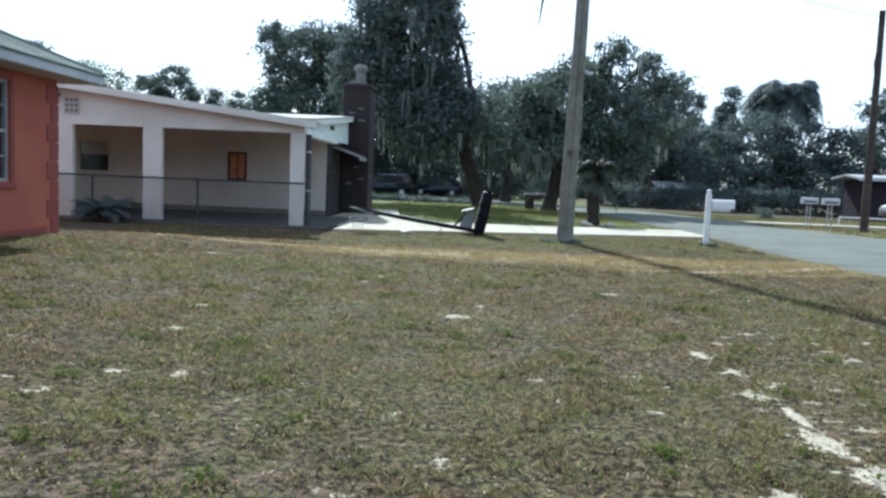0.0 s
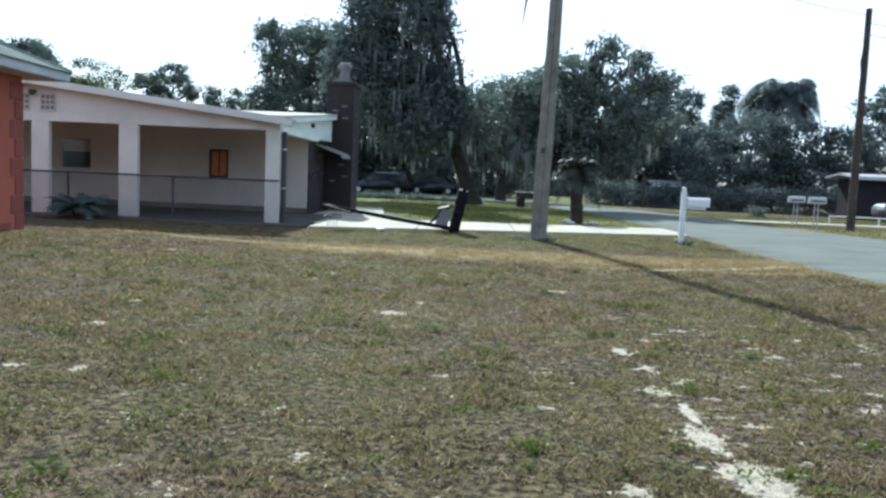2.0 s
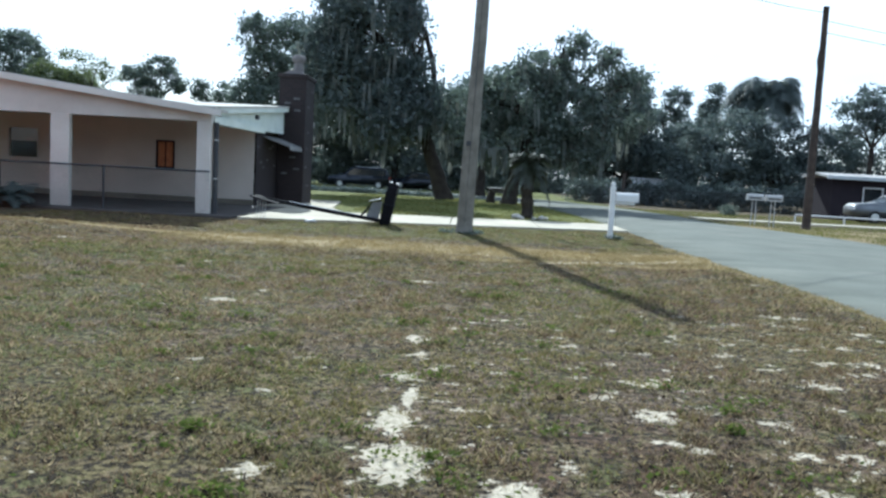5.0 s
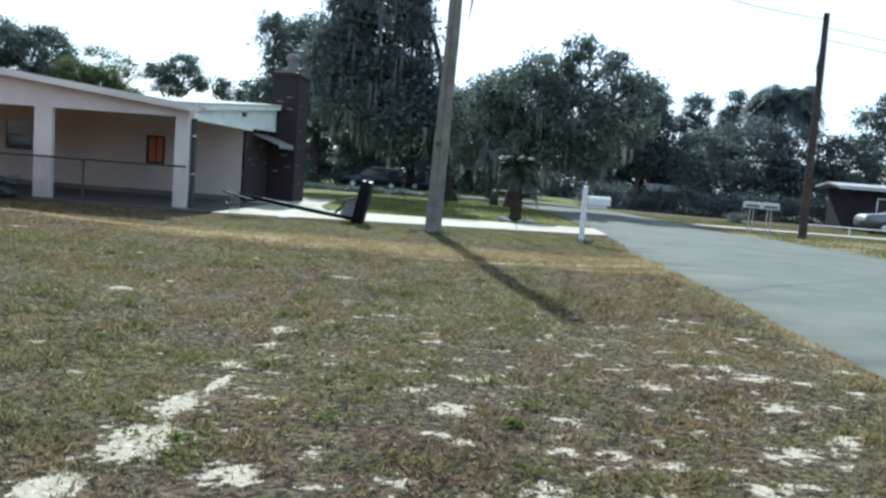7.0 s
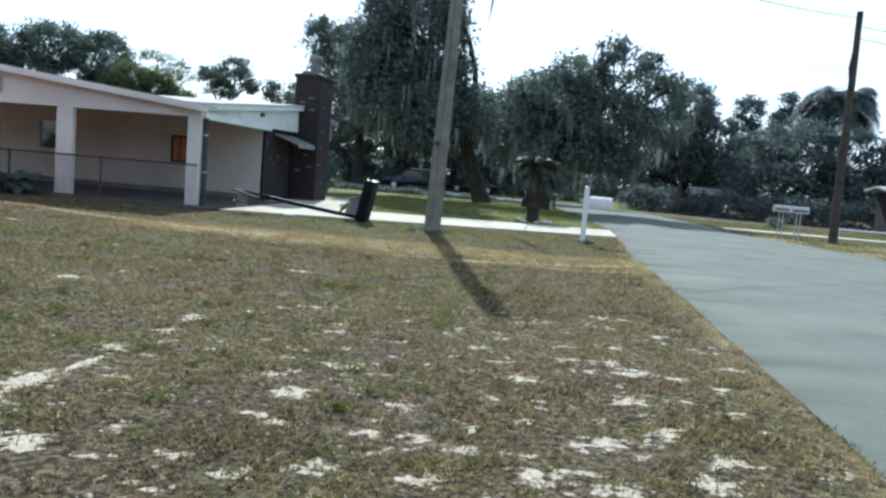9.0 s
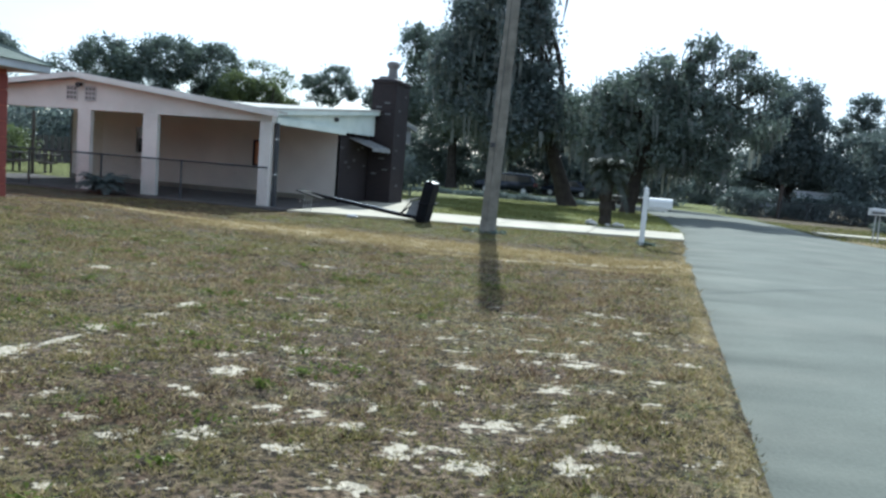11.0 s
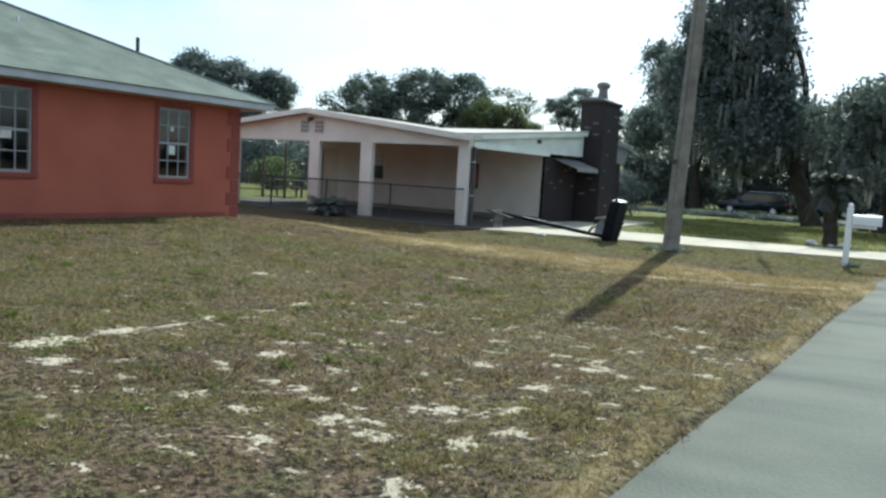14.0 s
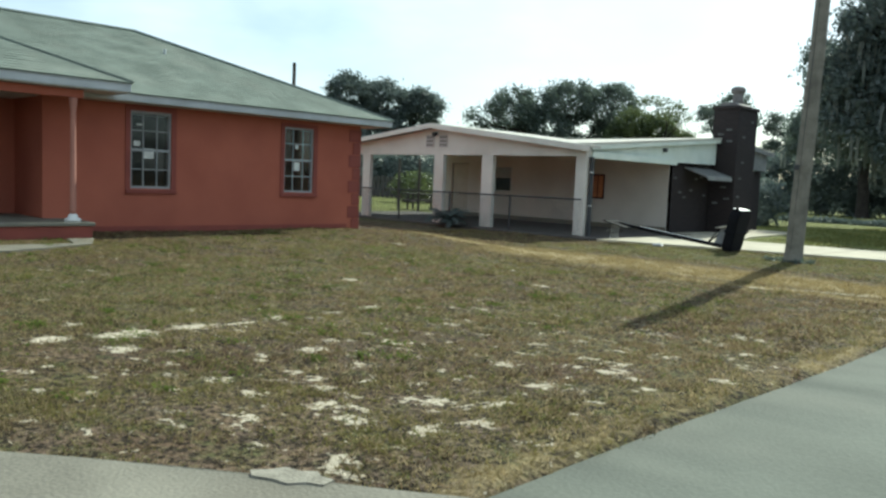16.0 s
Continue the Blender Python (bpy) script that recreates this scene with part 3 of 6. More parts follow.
def strip(name, left, right, ys, lift, material, label, cols=7, crown=0.0):
    """A paved sheet between two edge lines, with its own thickness."""
    bm = nb()
    rows = []
    r = np.random.default_rng(len(name))
    for y in ys:
        a, b = float(left(y)) + r.normal() * 0.025, float(right(y)) + r.normal() * 0.025
        row = []
        for k in range(cols + 1):
            f = k / cols
            x = a + (b - a) * f
            row.append(bm.verts.new((x, y, gzf(x, y) + lift + crown * (1 - (2 * f - 1) ** 2))))
        low = [bm.verts.new((row[0].co.x - 0.02, y, row[0].co.z - 0.12)), bm.verts.new((row[-1].co.x + 0.02, y, row[-1].co.z - 0.12))]
        rows.append([low[0], *row, low[1]])
    for p, q in zip(rows, rows[1:]):
        for k in range(len(p) - 1):
            bm.faces.new((p[k], p[k + 1], q[k + 1], q[k]))
    ob = part(name, bm, material, None, smooth=True)
    return tagged(ob, label, name.split("_")[0], kind="structure")


ragged = lambda y: road_left(y) + 0.045 * math.sin(y * 4.1 + 2 * math.sin(y * 1.7)) + 0.03 * math.sin(y * 11.3)
strip("road", ragged, road_right, list(np.arange(-60, 1, 4)) + list(np.arange(1, 26, 0.22)) + list(np.arange(26, 63.5, 0.8)), 0.02, M_ROAD, "worn pale grey asphalt residential road", crown=0.05)


def poly_slab(name, pts, lift, material, label, category, thick=0.12):
    bm = nb()
    top = [bm.verts.new((x, y, gzf(x, y) + lift)) for x, y in pts]
    low = [bm.verts.new((x, y, gzf(x, y) + lift - thick)) for x, y in pts]
    bm.faces.new(top)
    k = len(pts)
    for i in range(k):
        bm.faces.new((top[i], low[i], low[(i + 1) % k], top[(i + 1) % k]))
    bmesh.ops.recalc_face_normals(bm, faces=bm.faces[:])
    ob = part(name, bm, material, None)
    return tagged(ob, label, category, kind="structure")


def lerp_pts(a, b, n):
    return [(a[0] + (b[0] - a[0]) * i / n, a[1] + (b[1] - a[1]) * i / n) for i in range(n)]


# neighbour's pale drive: panels with open joints, from the road to the brick wall
near_edge = lambda x: 19.55 + 0.335 * (x + 2.0)
far_edge = lambda x: 23.6 + 0.21 * (x + 2.0)
drive = thing("driveway_1", "pale sunlit concrete driveway beside the brick wall", "driveway", kind="structure")
cuts = [-2.6, -0.2, 2.2, 4.5, 6.9]
for a, b in zip(cuts, cuts[1:]):
    a += 0.012
    b -= 0.012
    bm = prism([(a, near_edge(a)), (b, near_edge(b)), (b, far_edge(b)), (a, far_edge(a))], "z", -0.1, 0.045)
    part("panel", bm, M_CONC, drive)
bm = prism([(-3.6, 24.9), (-2.65, 20.4), (-2.61, 23.55), (-0.9, 23.85), (-1.6, 26.2), (-2.2, 31.5), (-3.6, 31.5)], "z", -0.1, 0.042)
part("panel", bm, M_CONC, drive)
# slab colour darkened to carry the shadow under the roof
tagged(part("carport_floor", one_box(-15.5, -2.75, 19.3, 24.8, -0.1, 0.05, 0.01), M_FLOORSHADE, None), "old concrete carport floor slab, coloured dark for the shade", "floor", kind="structure")
# red house's drive, where the road is reached it flares
flare = [(-5.9, -2.2), (6.86, -3.4)] + [(6.86, 4.66), (6.59, 4.47), (6.2, 4.2), (5.8, 3.9), (5.4, 3.6), (5.0, 3.3), (4.4, 3.06), (3.4, 2.9)] + [(0.0, 2.85), (-5.9, 2.85)]
poly_slab("driveway_2", flare, 0.05, M_CONC_OLD, "old grey concrete driveway flaring to the road", "driveway")
poly_slab("driveway_3", [(6.04, 4.11), (6.10, 4.08), (6.19, 4.13), (6.27, 4.15), (6.31, 4.22), (6.38, 4.26), (6.36, 4.33), (6.29, 4.31), (6.24, 4.33), (6.18, 4.27), (6.11, 4.25), (6.09, 4.18)], 0.058, M_CONC_PALE, "pale broken concrete at the driveway corner", "driveway", 0.05)
poly_slab("pavement", [(12.0, 34.2), (26.0, 34.4), (40.0, 35.2), (40.0, 36.6), (26.0, 35.8), (12.0, 35.6)], 0.05, M_CONC, "pale concrete strip across the verge", "pavement")

# grass blades on the near lawn
def lawn_blades(n, seed):
    r = np.random.default_rng(seed)
    m = n // 22
    cy = 2.85 + 19.6 * r.uniform(0, 1, m) ** 1.8
    cx = r.uniform(-6.4, 7.0, m)
    ci, cj = np.clip(np.searchsorted(gx, cx), 0, nx - 1), np.clip(np.searchsorted(gy, cy), 0, ny - 1)
    ctone = np.where(r.uniform(size=m) < 0.05 + 1.1 * green[cj, ci], 0.95, 0.9 * r.uniform(size=m))
    field = np.sin(0.9 * cx + 1.3 * np.sin(0.7 * cy) + 0.4) * np.sin(1.1 * cy + 1.1 * np.sin(0.8 * cx)) + 0.35 * np.sin(2.3 * cx + np.sin(2.9 * cy)) * np.sin(2.7 * cy) + 0.25 * r.normal(size=m)
    swayed = np.where(field > 0.42, 0.47, np.where(field < -0.1, 0.65, 0.15))
    ctone = np.where((ctone < 0.9) & (r.uniform(size=m) < 0.62), swayed, ctone)
    rim = np.clip(1 - np.abs(cx - road_left(cy) + 0.12) / (0.34 + 0.12 * np.sin(cy * 1.9)), 0, 1) * (cy < 19)
    ctone = np.where(r.uniform(size=m) < 1.1 * rim, np.where(r.uniform(size=m) < 0.35, 0.47, 0.8), ctone)
    csize, ctall = r.uniform(0.018, 0.06, m), r.uniform(0.55, 1.35, m)
    k = r.integers(0, m, n)
    x = cx[k] + r.normal(size=n) * csize[k] * 1.25 * (0.8 + 0.03 * cy[k])
    y = cy[k] + r.normal(size=n) * csize[k] * (0.8 + 0.03 * cy[k])
    i, j = np.clip(np.searchsorted(gx, x), 0, nx - 1), np.clip(np.searchsorted(gy, y), 0, ny - 1)
    tuft = np.sin(x * 3.1 + 1.7 * np.sin(y * 2.3)) * np.sin(y * 3.7 + 1.3 * np.sin(x * 2.9)) + np.sin(x * 11 + 2 * np.sin(y * 7)) * np.sin(y * 9 + x * 5) * 0.6 + r.normal(size=n) * 0.4
    tuft = np.where(straw[j, i] > 0.5, tuft + 0.5, tuft)
    keep = ~((straw[j, i] > 0.85) & (x < 0.5) & (r.uniform(size=n) < 0.8)) & (sand[j, i] < 0.30 + 0.7 * r.uniform(size=n) ** 2.5) & (x < road_left(y) + 0.09 + 0.06 * np.sin(y * 3.3 + np.sin(y * 7.0)) + 0.04 * np.sin(y * 17.0) - 0.16 * r.uniform(size=n)) & (tuft > -0.6 - 0.6 * (r.uniform(size=n) < 0.6))
    keep &= ~((y < 2.95 + np.interp(x, [3.4, 4.4, 5.0, 6.7], [0, 0.12, 0.4, 1.65])))
    keep &= (y < 19.2) | ((x > -2.4) & (y < near_edge(x) - 0.04))
    x, y, tuft, k = x[keep], y[keep], tuft[keep], k[keep]
    n = len(x)
    base = np.stack([x, y, gz(x, y) + lip(x, y) - 0.004], 1)
    far = 0.75 + 0.055 * np.minimum(y, 11) - 0.075 * np.clip(y - 11, 0, 6)
    a = r.uniform(0, 2 * np.pi, n)
    h = far * (0.010 + 0.034 * r.uniform(size=n) ** 2) * (0.72 + 0.4 * np.clip(tuft, -0.3, 1.6)) * ctall[k]
    lean = r.uniform(0.3, 1.7, n) * h
    b = r.uniform(0, 2 * np.pi, n)
    side = np.stack([np.cos(a), np.sin(a), np.zeros(n)], 1) * (0.0049 * (0.75 + 0.055 * y) ** 1.4 * r.uniform(0.6, 1.4, n))[:, None]
    tip = base + np.stack([np.cos(b) * lean, np.sin(b) * lean, h], 1)
    j, i = np.clip(np.searchsorted(gy, y), 0, ny - 1), np.clip(np.searchsorted(gx, x), 0, nx - 1)
    return np.stack([base - side, base + side, tip], 1).reshape(-1, 3), np.repeat(straw[j, i], 3), np.repeat(np.clip(ctone[k] + r.normal(size=n) * 0.06, 0, 1), 3)


v, blade_straw, blade_tone = lawn_blades(960000, 1)
grass = raw_mesh("grass", v, 3, M_BLADE, corners=3)
grass.data.attributes.new("straw", "FLOAT", "POINT").data.foreach_set("value", blade_straw.astype(np.float32))
grass.data.attributes.new("tone", "FLOAT", "POINT").data.foreach_set("value", blade_tone.astype(np.float32))
tagged(grass, "short dry brown and olive grass blades", "grass", kind="stuff")


def flecks(n, seed):
    """Dry leaf bits and bleached stalks lying flat on the lawn."""
    r = np.random.default_rng(seed)
    y = 3.0 + 13.0 * r.uniform(0, 1, n) ** 1.3
    x = r.uniform(-6.3, 6.7, n)
    patch = np.sin(x * 1.9 + 2 * np.sin(y * 1.1)) * np.sin(y * 2.1 + 1.5 * np.sin(x * 1.3)) + 0.35 * sm(0, 4, x) + r.normal(size=n) * 0.4
    ok = (patch > 0.25) & (x < road_left(y) - 0.05) & (y > 3.0 + np.interp(x, [3.4, 4.4, 5.0, 6.7], [0, 0.12, 0.4, 1.65]))
    x, y = x[ok], y[ok]
    n = len(x)
    c = np.stack([x, y, gz(x, y) + lip(x, y) + r.uniform(0.008, 0.03, n)], 1)
    a = r.uniform(0, np.pi, n)
    ln = (0.004 + 0.012 * r.uniform(size=n) ** 2) * (0.7 + 0.08 * y)
    wd = ln * r.uniform(0.12, 0.35, n)
    d = np.stack([np.cos(a) * ln, np.sin(a) * ln, r.normal(size=n) * ln * 0.25], 1)
    s = np.stack([-np.sin(a) * wd, np.cos(a) * wd, r.normal(size=n) * wd * 0.3], 1)
    return np.stack([c - d, c + s, c + d, c - s], 1).reshape(-1, 3)


M_FLECK = mat("bleached_stalks", (0.50, 0.44, 0.33), (0.30, 0.24, 0.15), rough=0.9, scale=7, fine=60, bump=0, mixer=0.9)
tagged(raw_mesh("leaf_litter", flecks(16000, 8), 4, M_FLECK), "bleached dry stalks and leaf bits on the lawn", "litter", kind="stuff")


def verge_blades(n, seed):
    """Taller green grass beyond the drive and across the road."""
    r = np.random.default_rng(seed)
    y = 21.5 + 26 * r.uniform(0, 1, n) ** 1.3
    x = r.uniform(-3.4, 30, n)
    ok = ((x < road_left(y) - 0.05) | (x > road_right(y) + 0.1)) & ~((y < 23.75 + 0.21 * (x + 2.0)) & (x < 7)) & ~((x < -1.0) & (y < 31.6))
    ok &= ~((x > 11.9) & (y > 34.0) & (y < 36.8))
    wave = np.sin(x * 1.3 + np.sin(y * 0.9)) * np.sin(y * 1.1 + np.sin(x * 0.7)) + r.normal(size=n) * 0.5
    ok &= wave > -0.25
    x, y = x[ok], y[ok]
    n = len(x)
    base = np.stack([x, y, gz(x, y) - 0.005], 1)
    h = 0.025 + 0.06 * r.uniform(size=n) ** 2
    a, b = r.uniform(0, 2 * np.pi, n), r.uniform(0, 2 * np.pi, n)
    side = np.stack([np.cos(a), np.sin(a), np.zeros(n)], 1) * r.uniform(0.008, 0.02, n)[:, None]
    tip = base + np.stack([np.cos(b) * h * 0.8, np.sin(b) * h * 0.8, h], 1)
    return np.stack([base - side, base + side, tip], 1).reshape(-1, 3)


M_VERGE = leaf_mat("verge_grass", (0.075, 0.10, 0.028), (0.25, 0.23, 0.085), 0.4, 0.0)
tagged(raw_mesh("verge_grass", verge_blades(160000, 12), 3, M_VERGE, corners=3), "green and straw-coloured grass beyond the driveway", "grass", kind="stuff")


def weed_patches(count, seed):
    """Low green weeds in loose patches on the lawn."""
    r = np.random.default_rng(seed)
    out = []
    for k in range(count):
        x, y = r.uniform(-5.5, 4.5), 3.6 + 9.5 * r.uniform() ** 1.3
        n, rad = int(r.uniform(25, 110)), r.uniform(0.06, 0.24)
        a, d = r.uniform(0, 2 * np.pi, n), np.abs(r.normal(size=n)) * rad * 0.7
        px, py = x + np.cos(a) * d * 1.5, y + np.sin(a) * d
        out.append(np.stack([px, py, gz(px, py) + r.uniform(0.008, 0.045, n)], 1))
    c = np.concatenate(out)
    n = len(c)
    a = r.uniform(0, 2 * np.pi, n)
    ln = r.uniform(0.008, 0.02, n)
    d = np.stack([np.cos(a) * ln, np.sin(a) * ln, r.uniform(-0.3, 0.6, n) * ln], 1)
    s = np.stack([-np.sin(a) * ln * 0.5, np.cos(a) * ln * 0.5, r.normal(size=n) * ln * 0.3], 1)
    return np.stack([c - d, c + s, c + d, c - s], 1).reshape(-1, 3)


tagged(raw_mesh("weeds", weed_patches(190, 21), 4, M_WEED), "low green weeds in patches among the dry grass", "weeds", kind="stuff")

# ---- red house ----
def sash_window(house, y0, y1, z0, z1, x, papers):
    """Six-over-six sash in an opening of a wall that faces +x."""
    w = new("window")
    w.parent = house
    part("outer_frame", box(box(box(box(nb(), x - 0.10, x - 0.03, y0, y0 + 0.045, z0, z1), x - 0.10, x - 0.03, y1 - 0.045, y1, z0, z1), x - 0.10, x - 0.03, y0 + 0.045, y1 - 0.045, z0, z0 + 0.045), x - 0.10, x - 0.03, y0 + 0.045, y1 - 0.045, z1 - 0.045, z1), M_WINFRAME, w)
    part("meeting_rail", one_box(x - 0.085, x - 0.035, y0 + 0.045, y1 - 0.045, (z0 + z1) / 2 - 0.025, (z0 + z1) / 2 + 0.025), M_WINFRAME, w)
    for k in (1, 2):
        y = y0 + (y1 - y0) * k / 3
        part("glazing_bar", one_box(x - 0.075, x - 0.045, y - 0.011, y + 0.011, z0 + 0.045, z1 - 0.045), M_WINFRAME, w)
    for k in (1, 3):
        z = z0 + (z1 - z0) * k / 4
        part("glazing_bar", one_box(x - 0.073, x - 0.047, y0 + 0.045, y1 - 0.045, z - 0.011, z + 0.011), M_WINFRAME, w)
    p = part("pane", one_box(x - 0.063, x - 0.057, y0 + 0.045, y1 - 0.045, z0 + 0.045, z1 - 0.045), M_GLASS, w, "dark window glass")
    p.visible_shadow = False
    for dy, dz, sy, sz in papers:
        part("paper_notice", one_box(x - 0.056, x - 0.053, y0 + dy, y0 + dy + sy, z0 + dz, z0 + dz + sz), M_PAPER, w, "small white paper notice on the glass")
    part("window_sill", one_box(x, x + 0.05, y0 - 0.1, y1 + 0.1, z0 - 0.1, z0 - 0.02, 0.008), M_REDTRIM, w)
    for a, b, c, d in ((y0 - 0.1, y0, z0 - 0.02, z1 + 0.1), (y1, y1 + 0.1, z0 - 0.02, z1 + 0.1), (y0, y1, z1, z1 + 0.1)):
        part("surround", one_box(x, x + 0.02, a, b, c, d), M_REDTRIM, w, "dark red surround")


def shingle_side(house, rows, low_a, low_b, top_a, top_b):
    """One roof slope: overlapping courses from the eave line (low_a, low_b) to the top line (top_a, top_b)."""
    la, lb, ta, tb = map(Vector, (low_a, low_b, top_a, top_b))
    up = Vector((0, 0, 1))
    for k in range(rows):
        f, g = k / rows, min((k + 1.12) / rows, 1.0)
        a0, b0, a1, b1 = la.lerp(ta, f), lb.lerp(tb, f), la.lerp(ta, g), lb.lerp(tb, g)
        ln = max((b0 - a0).length, 0.05)
        n = max(1, int(ln / 0.3))
        bm = nb()
        rr = random.Random(k * 7 + n)
        prev = None
        for i in range(n + 1):
            s = i / n
            lift = 0.016 + rr.uniform(-0.003, 0.003)
            p, q = a0.lerp(b0, s), a1.lerp(b1, s)
            vs = (bm.verts.new(p - up * 0.012), bm.verts.new(p + up * lift), bm.verts.new(q + up * 0.004))
            if prev:
                bm.faces.new((prev[0], vs[0], vs[1], prev[1]))
                bm.faces.new((prev[1], vs[1], vs[2], prev[2]))
            prev = vs
        bmesh.ops.recalc_face_normals(bm, faces=bm.faces[:])
        part("shingle_course", bm, M_SHINGLE, house)


def red_house():
    h = thing("red_house", "single-storey red stucco house with a grey-green shingle hip roof", "house")
    X, N, S, W = -6.458, 14.61, -4.0, -14.6
    wz = 2.62
    wins = [(12.42, 13.23, 0.96, 2.45), (8.87, 9.72, 0.97, 2.50), (4.2, 5.1, 0.97, 2.5)]
    part("wall", holed_wall(7.25, N, -0.1, wz, [w for w in wins if w[0] > 7], "y", X - 0.2, X), M_RED, h)
    part("wall", one_box(X - 1.6, X - 0.205, 7.25, 7.45, -0.1, wz), M_RED, h)
    part("wall", holed_wall(5.0, 7.25, -0.1, wz, [(5.7, 6.65, 0.4, 2.45)], "y", X - 1.8, X - 1.6), M_RED, h)
    part("door", one_box(X - 1.76, X - 1.7, 5.72, 6.63, 0.4, 2.43, 0.01), M_REDTRIM, h, "dark red front door in the shaded porch")
    part("wall", one_box(X - 1.6, X, 4.8, 5.0, -0.1, wz), M_RED, h)
    part("wall", one_box(X - 0.2, X, S, 4.8, -0.1, wz), M_RED, h)
    part("wall", one_box(W, X - 0.205, N - 0.2, N, -0.1, wz), M_RED, h)
    part("wall", one_box(W, X - 0.205, S, S + 0.2, -0.1, wz), M_RED, h)
    part("wall", one_box(W, W + 0.2, S + 0.205, N - 0.205, -0.1, wz), M_RED, h)
    # added room surfaces, painted dark so the windows read as unlit
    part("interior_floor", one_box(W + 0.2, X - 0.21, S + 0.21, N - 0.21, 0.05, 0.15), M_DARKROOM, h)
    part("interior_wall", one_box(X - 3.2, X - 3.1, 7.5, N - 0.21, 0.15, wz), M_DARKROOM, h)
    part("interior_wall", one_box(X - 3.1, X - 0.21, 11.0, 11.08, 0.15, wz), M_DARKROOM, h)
    for w, papers in ((wins[0], ((0.3, 0.5, 0.16, 0.2), (0.33, 1.0, 0.08, 0.1))), (wins[1], ((0.30, 0.6, 0.2, 0.2), (0.09, 0.84, 0.13, 0.1), (0.15, 1.25, 0.14, 0.03)))):
        sash_window(h, *w, X, papers)
    # quoins at the corner
    z, k = 0.06, 0
    while z < 2.5:
        d = 0.34 if k % 2 else 0.22
        part("quoin", one_box(X - 0.25, X + 0.018, N - d, N + 0.018, z, min(z + 0.29, 2.58), 0.006), M_REDTRIM, h)
        z += 0.31
        k += 1
    part("skirting_band", one_box(X, X + 0.012, 7.25, N - 0.36, -0.1, 0.22), M_REDTRIM, h)
    # eaves
    ex, en, es, ew, ez = -5.95, 15.2, -4.6, -15.1, 2.68
    part("soffit", holed_wall(es + 0.03, en - 0.03, ez - 0.06, ez - 0.04, [], "y", ew + 0.03, ex - 0.03), M_SOFFIT, h)
    part("fascia", one_box(ex - 0.025, ex, es, en, ez - 0.05, ez + 0.09, 0.004), M_FASCIA, h)
    part("fascia", one_box(ew, ex - 0.03, en - 0.025, en, ez - 0.05, ez + 0.09, 0.004), M_FASCIA, h)
    part("fascia", one_box(ew, ew + 0.025, es, en - 0.03, ez - 0.05, ez + 0.09), M_FASCIA, h)
    rx, ry, ry2, rz = -10.5, 10.67, -0.05, 4.70
    z0 = ez + 0.10
    e = 0.03
    ne, nw, se, sw = (ex + e, en + e, z0), (ew - e, en + e, z0), (ex + e, es - e, z0), (ew - e, es - e, z0)
    r1, r2 = (rx, ry, rz), (rx, ry2, rz)
    shingle_side(h, 36, se, ne, r2, r1)
    shingle_side(h, 36, ne, nw, r1, r1)
    shingle_side(h, 12, nw, sw, r1, r2)
    shingle_side(h, 12, sw, se, r2, r2)
    bm = nb()
    tube(bm, [Vector(ne) + Vector((-0.02, -0.02, 0.01)), Vector(r1) + Vector((0, 0, 0.012))], [0.05, 0.05], 6)
    part("hip_cap", bm, M_SHINGLE, h)
    bm = nb()
    tube(bm, [Vector(r1) + Vector((0, 0, 0.012)), Vector(r2) + Vector((0, 0, 0.012))], [0.05, 0.05], 6)
    part("ridge_cap", bm, M_SHINGLE, h)
    bm = nb()
    tube(bm, [(-8.9, 10.7, 3.95), (-8.9, 10.7, 4.14)], [0.035, 0.035], 8)
    part("vent_pipe", bm, M_FASCIA, h)
    # porch
    part("porch_base", one_box(X - 1.6, -5.29, 4.44, 7.71, 0.0, 0.315), M_REDTRIM, h, "dark red porch base")
    part("porch_slab", one_box(X - 1.6, -5.25, 4.4, 7.75, 0.316, 0.38, 0.012), M_CONC_OLD, h, "grey concrete porch slab")
    col = part("porch_column", lathe([(0.05, 0.5), (0.055, 0.6), (0.05, 1.4), (0.045, 2.3), (0.06, 2.42), (0.075, 2.6)], 14), M_SALMON, h, "thin salmon-painted turned porch column", smooth=True)
    col.location = (-5.5, 7.45, 0)
    base = part("column_base", lathe([(0.14, 0.38), (0.14, 0.43), (0.09, 0.45), (0.075, 0.5), (0.055, 0.52)], 14), M_VINYL, col, smooth=True)
    px, pn, ps = -5.2, 8.35, 3.6
    pz = 2.77
    part("porch_fascia", one_box(px - 0.025, px, ps, pn, pz - 0.05, pz + 0.10, 0.004), M_FASCIA, h)
    part("porch_fascia", one_box(ex + 0.035, px - 0.03, pn - 0.025, pn, pz - 0.05, pz + 0.10, 0.004), M_FASCIA, h)
    part("porch_soffit", one_box(X + 0.01, px - 0.03, ps, pn - 0.03, pz - 0.07, pz - 0.05), M_SOFFIT, h)
    part("porch_beam", one_box(-5.6, -5.42, 4.5, 7.6, 2.55, 2.69), M_RED, h)
    # the porch roof is a small hip that dies into the main slope
    slope = 0.42
    mid, run = (pn + ps) / 2, (pn - ps) / 2
    top_z = pz + 0.11 + slope * run
    apex = (px - run, mid, top_z)
    back = (px - run - 0.6, mid, top_z)
    shingle_side(h, 18, (px + e, ps - e, pz + 0.11), (px + e, pn + e, pz + 0.11), apex, apex)
    shingle_side(h, 18, (px + e, pn + e, pz + 0.11), (px - 1.2, pn + e, pz + 0.11), apex, back)
    shingle_side(h, 10, (px - 1.2, ps - e, pz + 0.11), (px + e, ps - e, pz + 0.11), back, apex)
